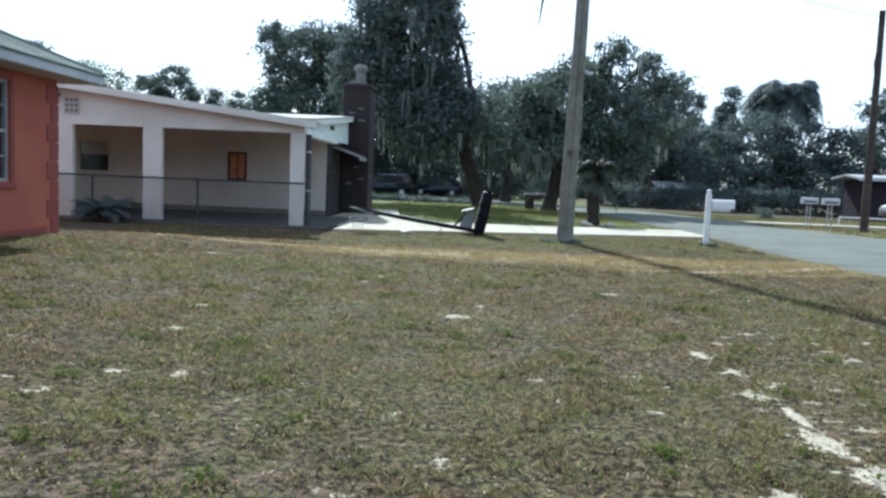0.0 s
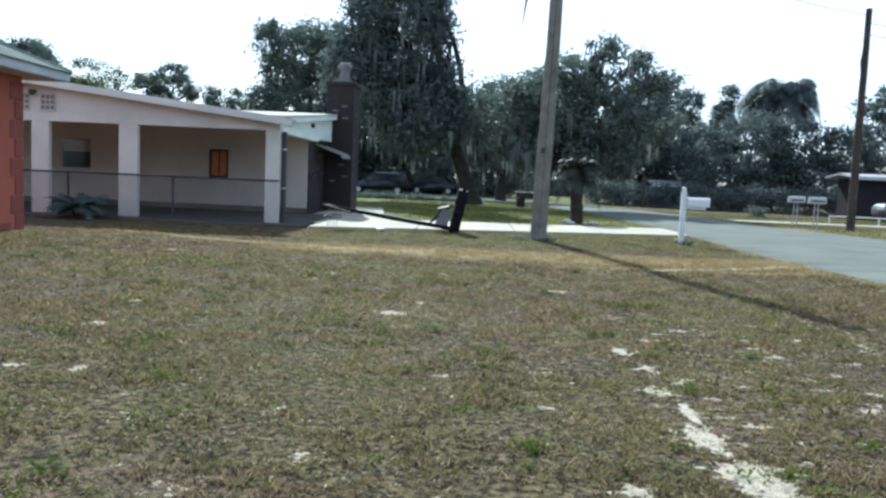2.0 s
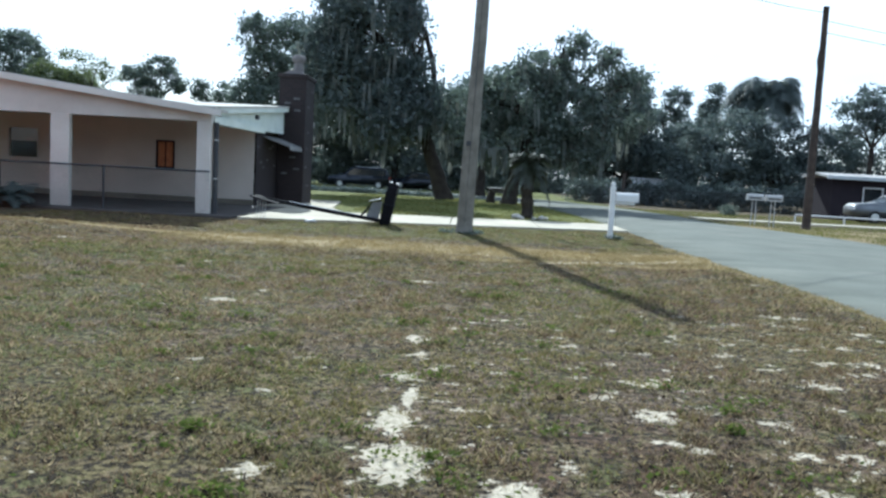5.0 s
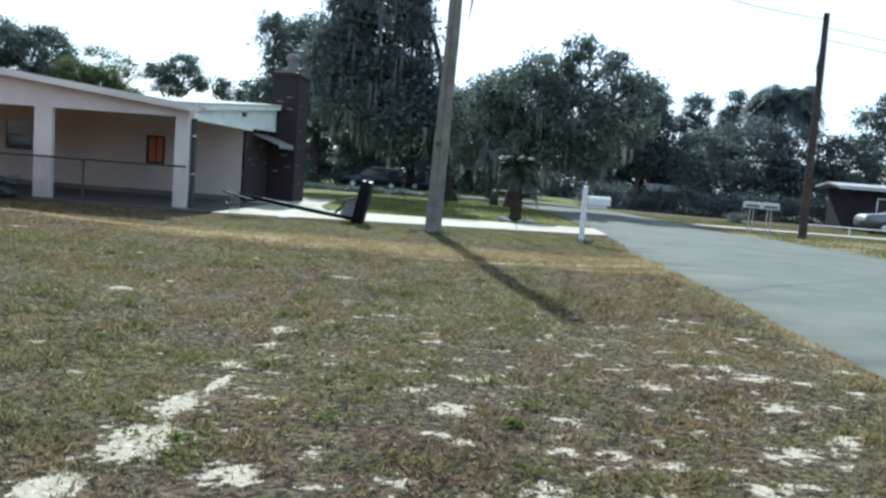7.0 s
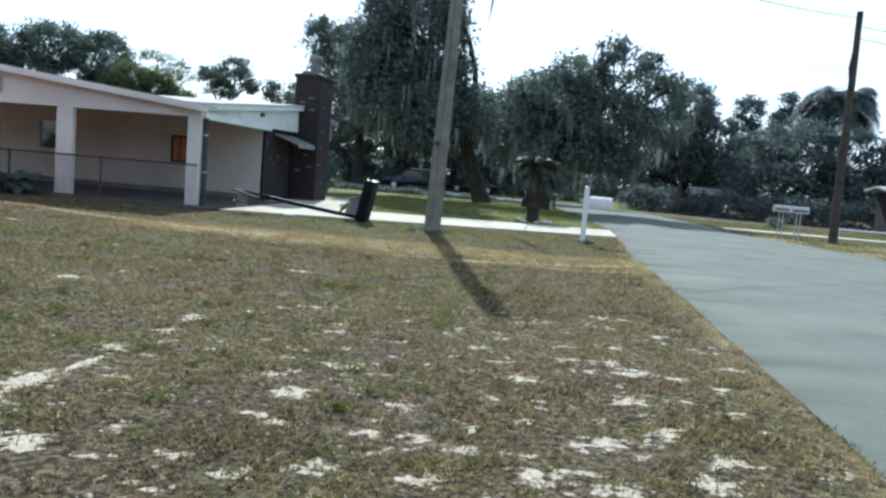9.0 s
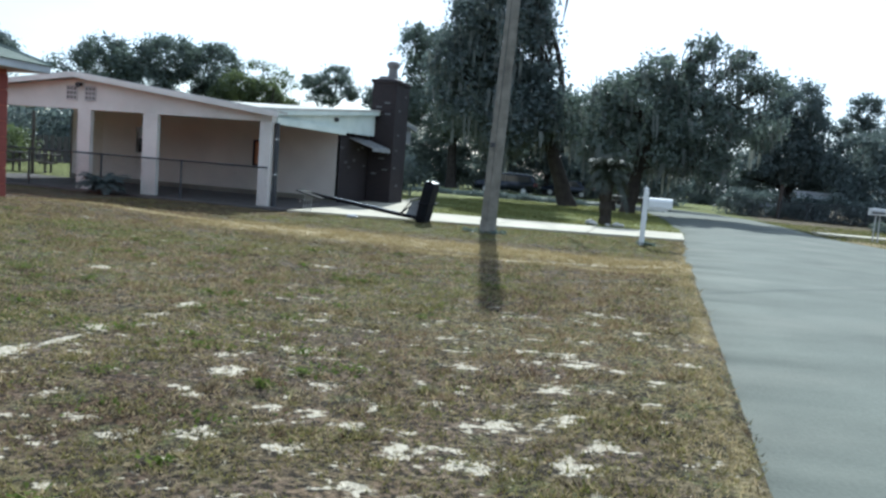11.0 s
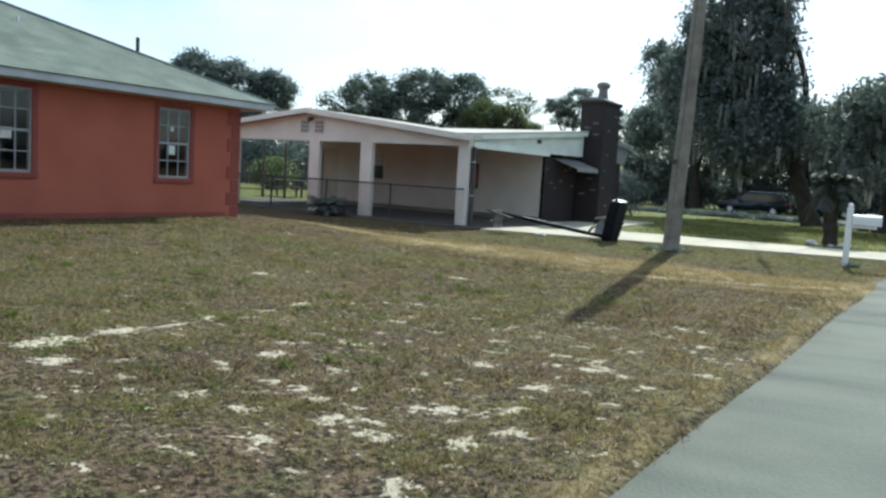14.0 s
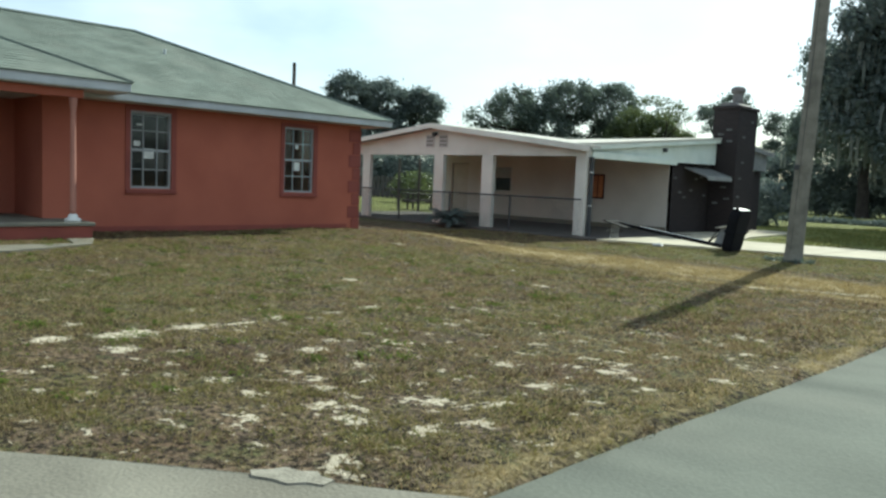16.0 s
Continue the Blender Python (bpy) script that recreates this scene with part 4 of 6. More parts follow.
    for a, b in (((px + e, pn + e, pz + 0.11), apex), (apex, back), ((px + e, ps - e, pz + 0.11), apex)):
        part("hip_cap", tube(nb(), [Vector(a) + Vector((0, 0, 0.015)), Vector(b) + Vector((0, 0, 0.015))], [0.032, 0.032], 6), M_SHINGLE, h)
    return h


red_house()
poly_slab("walkway", [(-4.6, 3.0), (-3.9, 3.0), (-3.9, 6.0), (-4.5, 7.4), (-5.2, 7.7), (-5.2, 7.25), (-4.6, 7.15)], 0.03, M_CONC_OLD, "grey concrete walkway to the porch", "walkway")

# ---- white house with the carport ----
def white_house():
    h = thing("carport_house", "low cream-white house with an open gabled carport and brick end wall", "house")
    Y = 19.85
    # columns
    for x0, x1 in ((-12.86, -12.46), (-9.25, -8.83), (-7.18, -6.73), (-3.73, -3.40)):
        part("column", one_box(x0, x1, Y, Y + 0.14, 0.04, 2.19, 0.012), M_WHITE, h, "white painted carport column")
    # gable wall above the openings
    peak, slope = (-9.15, 3.04), 0.118
    rz = lambda x: peak[1] - slope * abs(x - peak[0])
    part("gable_wall", prism([(-15.2, 2.19), (-3.40, 2.19), (-3.40, rz(-3.40)), (peak[0], peak[1]), (-15.2, rz(-15.2))], "y", Y, Y + 0.22), M_WHITE, h)
    part("beam", one_box(-3.62, -3.41, Y + 0.31, 24.7, 2.16, 2.32), M_PALEGREEN, h)
    # two decorative vent blocks beside the peak
    for x0 in (-9.62, -9.02):
        v = part("vent_block", one_box(x0, x0 + 0.36, Y - 0.03, Y - 0.002, 2.42, 2.82, 0.006), M_SOFFIT, h, "pale vent block with its shaded holes laid on as dark squares")
        # darker squares on the solid face stand in for shaded openings
        for k in range(3):
            for j in range(3):
                part("vent_hole_shade", one_box(x0 + 0.03 + k * 0.11, x0 + 0.11 + k * 0.11, Y - 0.034, Y - 0.031, 2.46 + j * 0.12, 2.54 + j * 0.12), M_CLAY, v)
    lamp = part("flood_lamp", tube(nb(), [(-9.14, Y - 0.02, 2.86), (-9.16, Y - 0.16, 2.82)], [0.04, 0.075], 10), M_GALV, h, "dark flood lamp under the peak")
    # carport roof: two thin slopes with a front overhang
    fy, by = Y - 0.32, 24.6
    for xa, xb in ((peak[0], -3.06), (-15.4, peak[0])):
        part("roof_slope", slab([(xa, fy, rz(xa) + 0.13), (xb, fy, rz(xb) + 0.13), (xb, Y + 0.15, rz(xb) + 0.13), (min(xb, -3.7), Y + 0.15, rz(min(xb, -3.7)) + 0.13), (min(xb, -3.7), by, rz(min(xb, -3.7)) + 0.13), (xa, by, rz(xa) + 0.13)], 0.06), M_ROOFFLAT, h)
        part("rake_board", slab([(xa, fy - 0.035, rz(xa) + 0.11), (xb, fy - 0.035, rz(xb) + 0.11), (xb, fy - 0.004, rz(xb) + 0.11), (xa, fy - 0.004, rz(xa) + 0.11)], 0.14), M_WHITE, h)
    # back wall with a window, an opening with a painted orange reflection and a door
    B = 24.83
    holes = [(-11.15, -10.2, 1.06, 2.0), (-6.68, -6.12, 0.99, 1.82), (-13.35, -12.45, 0.06, 2.1)]
    part("wall", holed_wall(-13.7, -3.75, 0.0, 2.5, holes, "x", B, B + 0.2), M_CREAM, h)
    # added wall in the same darkened colour, for a dim room behind
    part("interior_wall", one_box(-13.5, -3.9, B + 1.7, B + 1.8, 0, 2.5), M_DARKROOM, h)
    part("door", one_box(-13.33, -12.47, B + 0.05, B + 0.1, 0.06, 2.08, 0.008), M_DOOR, h, "tan carport door")
    for x0, x1, z0, z1 in holes[:2]:
        w = new("window")
        w.parent = h
        for a, b, c, d in ((x0, x0 + 0.05, z0, z1), (x1 - 0.05, x1, z0, z1), (x0 + 0.05, x1 - 0.05, z0, z0 + 0.05), (x0 + 0.05, x1 - 0.05, z1 - 0.05, z1)):
            part("window_frame", one_box(a, b, B - 0.02, B + 0.05, c, d), M_SOFFIT if x0 < -8 else M_HOUSEDK, w)
        if x0 < -8:
            part("pane", one_box(x0 + 0.05, x1 - 0.05, B + 0.02, B + 0.026, z0 + 0.05, z1 - 0.05), M_GLASS, w)
            part("window_rail", one_box(x0 + 0.05, x1 - 0.05, B, B + 0.04, (z0 + z1) / 2 + 0.06, (z0 + z1) / 2 + 0.1), M_SOFFIT, w)
            part("half_blind", one_box(x0 + 0.06, x1 - 0.06, B + 0.06, B + 0.07, (z0 + z1) / 2 + 0.1, z1 - 0.06), M_DOOR, w, "tan half-drawn blind")
        else:
            # orange sheet stands in for the reflection seen in this window
            part("reflection_sheet", one_box(x0 + 0.05, x1 - 0.05, B + 0.03, B + 0.045, z0 + 0.05, z1 - 0.05), M_ORANGE, w, "orange reflection in the window, painted on a sheet")
            part("window_rail", one_box((x0 + x1) / 2 - 0.012, (x0 + x1) / 2 + 0.012, B + 0.005, B + 0.028, z0 + 0.05, z1 - 0.05), M_HOUSEDK, w)
    part("wall_base", one_box(-13.7, -3.75, B - 0.02, B - 0.002, 0.05, 0.2), M_CONC_OLD, h)
    # house body and its low gable, ridge running along x
    part("wall", one_box(-13.7, -13.5, B + 0.2, 31.5, 0, 2.5), M_CREAM, h)
    part("wall", one_box(-13.5, -4.0, 31.3, 31.5, 0, 2.5), M_CREAM, h)
    brick = part("brick_wall", one_box(-3.95, -3.75, B + 0.01, 31.5, -0.1, 2.2), M_BRICK, h, "dark brick end wall with scattered white bricks")
    gx0 = -3.52
    ridge = 28.0
    top = lambda y: 3.17 - 0.085 * abs(ridge - y)
    part("gable_board", prism([(20.3, 2.18), (27.4, 2.28), (27.4, top(27.4) - 0.1), (20.3, top(20.3) - 0.1)], "x", gx0 - 0.06, gx0), M_PALEGREEN, h, "pale green-white gable boarding")
    # same boarding beyond the chimney, its shade put in as a darker grey
    part("gable_board", prism([(28.9, 2.28), (31.4, 2.2), (31.4, top(31.4) - 0.1), (28.9, top(28.9) - 0.1)], "x", gx0 - 0.06, gx0), M_GREYPL, h)
    for ya, yb in ((20.05, ridge), (ridge, 31.7)):
        part("roof_slope", slab([(-13.9, ya, top(ya) + 0.06), (-3.36, ya, top(ya) + 0.06), (-3.36, yb, top(yb) + 0.06), (-13.9, yb, top(yb) + 0.06)], 0.05), M_ROOFFLAT, h)
    # rake board past the chimney takes the darker grey for shade too
    for ya, yb, m in ((20.05, 27.4, M_PALEGREEN), (28.9, 31.7, M_GREYPL)):
        part("rake_board", prism([(ya, top(ya) - 0.12), (yb, top(yb) - 0.12), (yb, top(yb) + 0.005), (ya, top(ya) + 0.005)], "x", -3.44, -3.37), m, h)
    part("wall_lamp", one_box(gx0 + 0.002, gx0 + 0.1, 23.95, 24.1, 2.52, 2.64, 0.02), M_GALV, h)
    # chimney
    cx0, cx1, cy0, cy1 = -3.72, -2.84, 27.45, 28.85
    ch = part("chimney", one_box(cx0, cx1, cy0, cy1, -0.1, 4.12, 0.015), M_BRICK, h, "tall dark brick chimney with white bricks")
    part("crown", one_box(cx0 - 0.05, cx1 + 0.05, cy0 - 0.05, cy1 + 0.05, 4.12, 4.24, 0.02), M_BRICK, ch)
    part("mortar_cap", prism([(cx0 + 0.1, 4.24), (cx1 - 0.1, 4.24), (cx1 - 0.25, 4.36), (cx0 + 0.25, 4.36)], "y", cy0 + 0.1, cy1 - 0.1), M_CLAY, ch)
    pot = part("chimney_pot", lathe([(0.2, 4.34), (0.17, 4.48), (0.15, 4.66), (0.16, 4.70), (0.23, 4.76), (0.24, 4.86), (0.16, 4.93), (0.05, 4.95)], 16), M_CLAY, ch, "round clay chimney pot", smooth=True)
    pot.location = (-3.28, 28.2, 0)
    r = random.Random(4)
    for k in range(6):
        z = round(r.uniform(0.4, 4.0) / 0.076) * 0.076
        y = r.uniform(cy0 + 0.1, cy1 - 0.3)
        part("white_brick", one_box(cx1 + 0.001, cx1 + 0.02, y, y + 0.2, z, z + 0.062, 0.004), M_WHITEBRICK, ch)
    for k in range(6):
        z = round(r.uniform(0.4, 4.0) / 0.076) * 0.076
        x = r.uniform(cx0 + 0.1, cx1 - 0.3)
        part("white_brick", one_box(x, x + 0.2, cy0 - 0.02, cy0 - 0.001, z, z + 0.062, 0.004), M_WHITEBRICK, ch)
    for k in range(7):
        z = round(r.uniform(0.5, 1.9) / 0.076) * 0.076
        y = B + 0.25 + 0.33 * ((k * 3) % 7) + r.uniform(0, 0.12)
        part("white_brick", one_box(-3.749, -3.73, y, y + 0.2, z, z + 0.062, 0.004), M_WHITEBRICK, brick)
    # metal awning on the brick wall
    aw = part("awning", slab([(-3.74, 25.75, 2.14), (-2.92, 25.75, 1.86), (-2.92, 27.4, 1.86), (-3.74, 27.4, 2.14)], 0.035), M_GREYPL, h, "small pale metal awning")
    for k in range(9):
        y = 25.78 + k * 0.2
        part("awning_rib", slab([(-3.74, y, 2.165), (-2.93, y, 1.888), (-2.93, y + 0.03, 1.888), (-3.74, y + 0.03, 2.165)], 0.024), M_GREYPL, aw)
    part("awning_skirt", one_box(-2.92, -2.90, 25.75, 27.4, 1.74, 1.85), M_GREYPL, aw)
    return h


white_house()


def chain_fence():
    f = thing("chain_link_fence", "grey chain-link fence with a thin top rail", "fence")
    y = 19.62
    x0, x1 = -14.5, -3.33
    part("top_rail", tube(nb(), [(x0, y, 1.03), (x1, y, 1.03)], [0.022, 0.022], 8), M_GALV, f)
    for x in (-13.6, -10.6, -8.25, -5.8):
        part("post", tube(nb(), [(x, y, -0.05), (x, y, 1.06)], [0.028, 0.028], 8), M_GALV, f)
    px, py = -3.325, 20.02
    post = part("gate_post", tube(nb(), [(px, py, -0.1), (px, py, 2.17)], [0.065, 0.06], 12), M_GALV, f, "tall dark steel gate post")
    for z in (0.85, 1.75):
        part("band", tube(nb(), [(px, py, z), (px, py, z + 0.03)], [0.075, 0.075], 12), M_STEEL, post)
    step, h = 0.065, 1.0
    a = np.arange(x0, x1 - 0.02, step)
    v = []
    w = 0.0028
    for sgn in (1, -1):
        for x in a:
            xe = x + sgn * h
            za, zb = 0.03, 1.02
            if xe > x1 or xe < x0:
                lim = x1 if xe > x1 else x0
                zb = za + (zb - za) * abs(lim - x) / h
                xe = lim
            yy = y + 0.024 + 0.002 * sgn
            v += [(x - w, yy, za), (x + w, yy, za), (xe + w, yy, zb), (xe - w, yy, zb)]
    raw_mesh("wire_mesh", np.array(v), 4, M_GALV, f, "woven wire mesh")


chain_fence()

# ---- poles, mailboxes, hoop ----
def utility_pole(at, lean, height, r0, r1, material, label):
    p = thing("utility_pole", label, "pole", (at[0], at[1], gzf(*at)))
    bm = nb()
    rr = random.Random(int(at[0] * 10))
    pts, rad = [], []
    for k in range(15):
        f = k / 14
        pts.append((lean[0] * f + rr.uniform(-0.006, 0.006), lean[1] * f + rr.uniform(-0.006, 0.006), -0.2 + (height + 0.2) * f))
        rad.append((r0 + (r1 - r0) * f) * (1.12 if k == 0 else rr.uniform(0.985, 1.015)))
    tube(bm, pts, rad, 18)
    part("shaft", bm, material, p, smooth=True)
    return p


def sagging(bm, a, b, drop, r=0.012, n=14):
    a, b = Vector(a), Vector(b)
    pts = [a.lerp(b, k / n) - Vector((0, 0, drop * 4 * (k / n) * (1 - k / n))) for k in range(n + 1)]
    tube(bm, pts, [r] * (n + 1), 5)


near_pole = utility_pole((2.57, 18.87), (0.20, 0.18), 7.5, 0.178, 0.128, M_WOODPOLE, "weathered grey-brown wooden utility pole on the lawn")
part("ground_wire", tube(nb(), [(0.0, -0.172, 0.0), (0.1, -0.05, 4.0), (0.2, 0.07, 8.0)], [0.008] * 3, 5), M_GALV, near_pole)
part("number_tag", one_box(-0.05, 0.05, -0.18, -0.172, 1.9, 2.0), M_GALV, near_pole)
far_pole = utility_pole((14.75, 30.3), (-0.15, -0.3), 7.75, 0.15, 0.10, M_POLEDARK, "dark wooden utility pole across the road")
for z0, z1 in ((5.4, 6.6),):
    part("loose_strap", tube(nb(), [(-0.2, -0.3, z1), (-0.26, -0.3, z0 + 0.5), (-0.22, -0.3, z0)], [0.03, 0.05, 0.015], 6), M_POLEDARK, far_pole)
bm = nb()
sagging(bm, (14.6, 30.0, 7.55), (2.79, 19.07, 7.25), 0.4, 0.012, 24)
tagged(part("overhead_cable", bm, M_POLEDARK, None), "thin dark overhead cable from the far pole", "cable")
bm = nb()
sagging(bm, (14.6, 30.1, 7.3), (46.0, 36.0, 6.6), 0.7, 0.013, 18)
tagged(part("overhead_cable", bm, M_POLEDARK, None), "thin dark overhead cable running along the verge", "cable")
bm = nb()
sagging(bm, (14.6, 30.1, 6.9), (46.0, 33.0, 5.4), 0.7, 0.013, 18)
tagged(part("overhead_cable", bm, M_POLEDARK, None), "thin dark overhead cable running along the verge", "cable")
bm = nb()
tube(bm, [(2.9, 28.0, 9.5), (2.72, 27.98, 7.9), (2.62, 27.96, 7.2), (2.52, 27.95, 6.35)], [0.012, 0.03, 0.045, 0.012], 6)
sagging(bm, (2.79, 19.07, 7.2), (2.9, 28.0, 9.5), 0.2, 0.014)
sagging(bm, (2.9, 28.0, 9.5), (-1.5, 44.0, 11.0), 0.3, 0.014)
tagged(part("overhead_cable", bm, M_POLEDARK, None), "dark cable with a loose hanging tail", "cable")
utility_pole((13.9, 60.5), (0.1, 0), 2.4, 0.14, 0.13, M_POLEDARK, "short dark post beside the far fence")
utility_pole((-47.6, 40.1), (0.0, 0), 10.7, 0.17, 0.14, M_POLEDARK, "distant dark utility pole behind the red house")


def post_mailbox():
    m = thing("mailbox", "white vinyl post mailbox on the verge by the road", "mailbox", (5.9, 19.7, gzf(5.9, 19.7)))
    part("post", one_box(-0.055, 0.055, -0.055, 0.055, -0.05, 1.17, 0.008), M_VINYL, m)
    part("finial", lathe([(0.07, 1.17), (0.07, 1.19), (0.035, 1.205), (0.055, 1.235), (0.05, 1.265), (0.02, 1.29), (0.004, 1.295)], 14), M_VINYL, m, smooth=True)
    part("arm", one_box(0.056, 0.5, -0.05, 0.05, 0.80, 0.86, 0.006), M_VINYL, m)
    prof = [(-0.09, 0.865), (0.09, 0.865), (0.09, 0.99)] + [(0.09 * math.cos(a), 0.99 + 0.08 * math.sin(a)) for a in np.linspace(0.2, math.pi - 0.2, 9)] + [(-0.09, 0.99)]
    b = part("box", prism(prof, "x", 0.065, 0.56), M_VINYL, m, "white mailbox body")
    part("door", prism([(u * 1.04, 0.968 + (v - 0.968) * 1.04) for u, v in prof], "x", 0.561, 0.575), M_VINYL, b)
    part("brace", slab([(0.056, -0.02, 0.62), (0.075, -0.02, 0.60), (0.075, 0.02, 0.60), (0.056, 0.02, 0.62)], 0.03), M_VINYL, m)


post_mailbox()


def far_mailbox(at, label):
    m = thing("mailbox", label, "mailbox", (at[0], at[1], gzf(*at)), "mailboxes across the road")
    for dx in (-0.09, 0.07):
        part("leg", tube(nb(), [(dx, 0, -0.05), (dx * 0.8, 0, 0.93)], [0.024, 0.024], 8), M_GREYBOX, m)
    prof = [(-0.1, 0.93), (0.1, 0.93), (0.1, 1.08)] + [(0.1 * math.cos(a), 1.08 + 0.09 * math.sin(a)) for a in np.linspace(0.2, math.pi - 0.2, 7)] + [(-0.1, 1.08)]
    b = part("box", prism(prof, "x", -0.3, 0.3), M_GREYBOX, m, "pale grey mailbox body")
    part("plate", one_box(-0.22, 0.22, -0.106, -0.101, 0.99, 1.05), M_PAINTBAR, b, "dark bar of unreadable marks")


far_mailbox((13.39, 31.8), "pale mailbox on twin white legs across the road")
far_mailbox((13.66, 30.65), "second pale mailbox on twin white legs across the road")


def fallen_hoop():
    """A portable basketball hoop that has tipped over: its base stands on edge, the pole slants, the board hangs at the end."""
    h = thing("basketball_hoop", "toppled portable basketball hoop with black base on the grass", "basketball hoop")
    bx, by = 0.70, 20.0
    lean = pose(bx, by, gzf(bx, by), 0, 11, 2)
    bm = prism([(-0.26, -0.02), (0.26, -0.02), (0.33, 0.16), (0.35, 0.84), (0.28, 1.0), (-0.28, 1.0), (-0.35, 0.84), (-0.33, 0.16)], "x", -0.115, 0.115)
    bmesh.ops.bevel(bm, geom=bm.edges[:], offset=0.03, segments=2, affect="EDGES")
    bm.transform(lean)
    base = part("base", bm, M_BLACKPL, h, "black water-filled base standing on edge")
    part("base_lip", one_box(-0.13, 0.13, -0.36, 0.36, 0.44, 0.50, 0.012, lean), M_BLACKPL, base)
    for z in (0.22, 0.70):
        part("moulded_rib", one_box(-0.135, -0.11, -0.27, 0.27, z, z + 0.05, 0.01, lean), M_BLACKPL, base)
    for y in (-0.29, 0.29):
        part("wheel", tube(nb(), [lean @ Vector((0.02, y - 0.025, 1.0)), lean @ Vector((0.02, y + 0.025, 1.0))], [0.045, 0.045], 14), M_BLACKPL, base)
    # white plate added for the sun's highlight on top of the black base
    part("cap", one_box(-0.10, 0.11, -0.24, 0.24, 0.995, 1.015, 0.008, lean), M_VINYL, h, "sunlit highlight on the base's top edge, made as a white plate")
    part("foot_panel", slab([(0.30, 19.95, 0.55), (0.58, 19.95, 0.62), (0.56, 20.35, 0.62), (0.30, 20.35, 0.55)], 0.02), M_GREYPL, h)
    part("side_panel", prism([(0.22, 0.1), (0.55, 0.12), (0.62, 0.55), (0.40, 0.52)], "y", 20.05, 20.09), M_GREYPL, h, "grey side plate")
    a, b = Vector((0.60, 20.02, 0.10)), Vector((-1.95, 19.36, 0.50))
    part("pole", tube(nb(), [a, a.lerp(b, 0.5) + Vector((0, 0, -0.015)), b], [0.045, 0.045, 0.038], 12), M_BLACKPL, h, "black steel pole with a highlight laid along its upper side", smooth=True)
    # white strip added as the sun's highlight along the top of the pole
    part("pole_highlight", tube(nb(), [a.lerp(b, 0.2) + Vector((0, 0.02, 0.036)), a.lerp(b, 0.8) + Vector((0, 0.02, 0.032))], [0.013, 0.013], 6), M_VINYL, h, "sunlit highlight on the pole's upper side, laid on as a white strip")
    part("brace", tube(nb(), [(0.12, 20.03, 0.18), (0.58, 20.1, 0.58)], [0.018, 0.018], 8), M_BLACKPL, h)
    part("brace", tube(nb(), [(0.12, 20.0, 0.18), (0.40, 20.0, 0.52)], [0.014, 0.014], 8), M_BLACKPL, h)
    part("elevator_arm", tube(nb(), [b, b + Vector((-0.2, -0.12, 0.03))], [0.025, 0.02], 8), M_BLACKPL, h)
    part("elevator_arm", tube(nb(), [b + Vector((0.25, 0.03, -0.03)), b + Vector((0.12, 0.22, -0.03))], [0.02, 0.02], 8), M_BLACKPL, h)
    part("backboard", slab([(-2.24, 19.08, 0.57), (-1.62, 19.1, 0.42), (-1.56, 19.62, 0.41), (-2.16, 19.64, 0.56)], 0.025), M_BLACKPL, h, "dark grey tilted backboard")
    bm = nb()
    pts = [(-2.02 + 0.2 * math.cos(t), 19.3 + 0.2 * math.sin(t), 0.30 + 0.03 * math.sin(t)) for t in np.linspace(0, 2 * math.pi, 17)]
    tube(bm, pts, [0.01] * 17, 6, cap=False)
    part("rim", bm, M_GALV, h)
    for k in range(4):
        part("rim_support", tube(nb(), [(-2.1 + 0.06 * k, 19.3, 0.46), (-2.14 + 0.07 * k, 19.28, 0.03)], [0.008, 0.008], 5), M_STEEL, h)


fallen_hoop()


def litter(at, size, label, material, name="litter"):
    bm = nb()
    bmesh.ops.create_icosphere(bm, subdivisions=2, radius=1.0)
    r = random.Random(int(at[0] * 100))
    for v in bm.verts:
        v.co = Vector((v.co.x * size[0], v.co.y * size[1], v.co.z * size[2])) * r.uniform(0.75, 1.15)
    ob = part(name, bm, material, None)
    ob.location = (at[0], at[1], gzf(*at) + size[2] * 0.45)
    return tagged(ob, label, name.replace("_", " "))


litter((-0.95, 19.55), (0.16, 0.1, 0.06), "crumpled pale rag lying on the grass", M_WINFRAME, "rag")
for k, (x, y, s) in enumerate(((4.15, 26.5, 0.16), (4.3, 26.35, 0.1), (4.95, 26.5, 0.14), (5.1, 26.7, 0.1), (4.7, 26.35, 0.09))):
    litter((x, y), (s, s * 0.8, s * 0.7), "pale rock at the foot of the small palm", M_ROCK, "rock")

# ---- plants ----
def limb(bm, a, b, r0, r1, rr, bow=0.12, n=6, sides=8):
    a, b = Vector(a), Vector(b)
    ln = (b - a).length
    off = Vector((rr.uniform(-1, 1), rr.uniform(-1, 1), rr.uniform(0, 1))) * ln * bow
    pts = [a.lerp(b, k / n) + off * math.sin(math.pi * k / n) for k in range(n + 1)]
    tube(bm, pts, [r0 + (r1 - r0) * k / n for k in range(n + 1)], sides, cap=False)


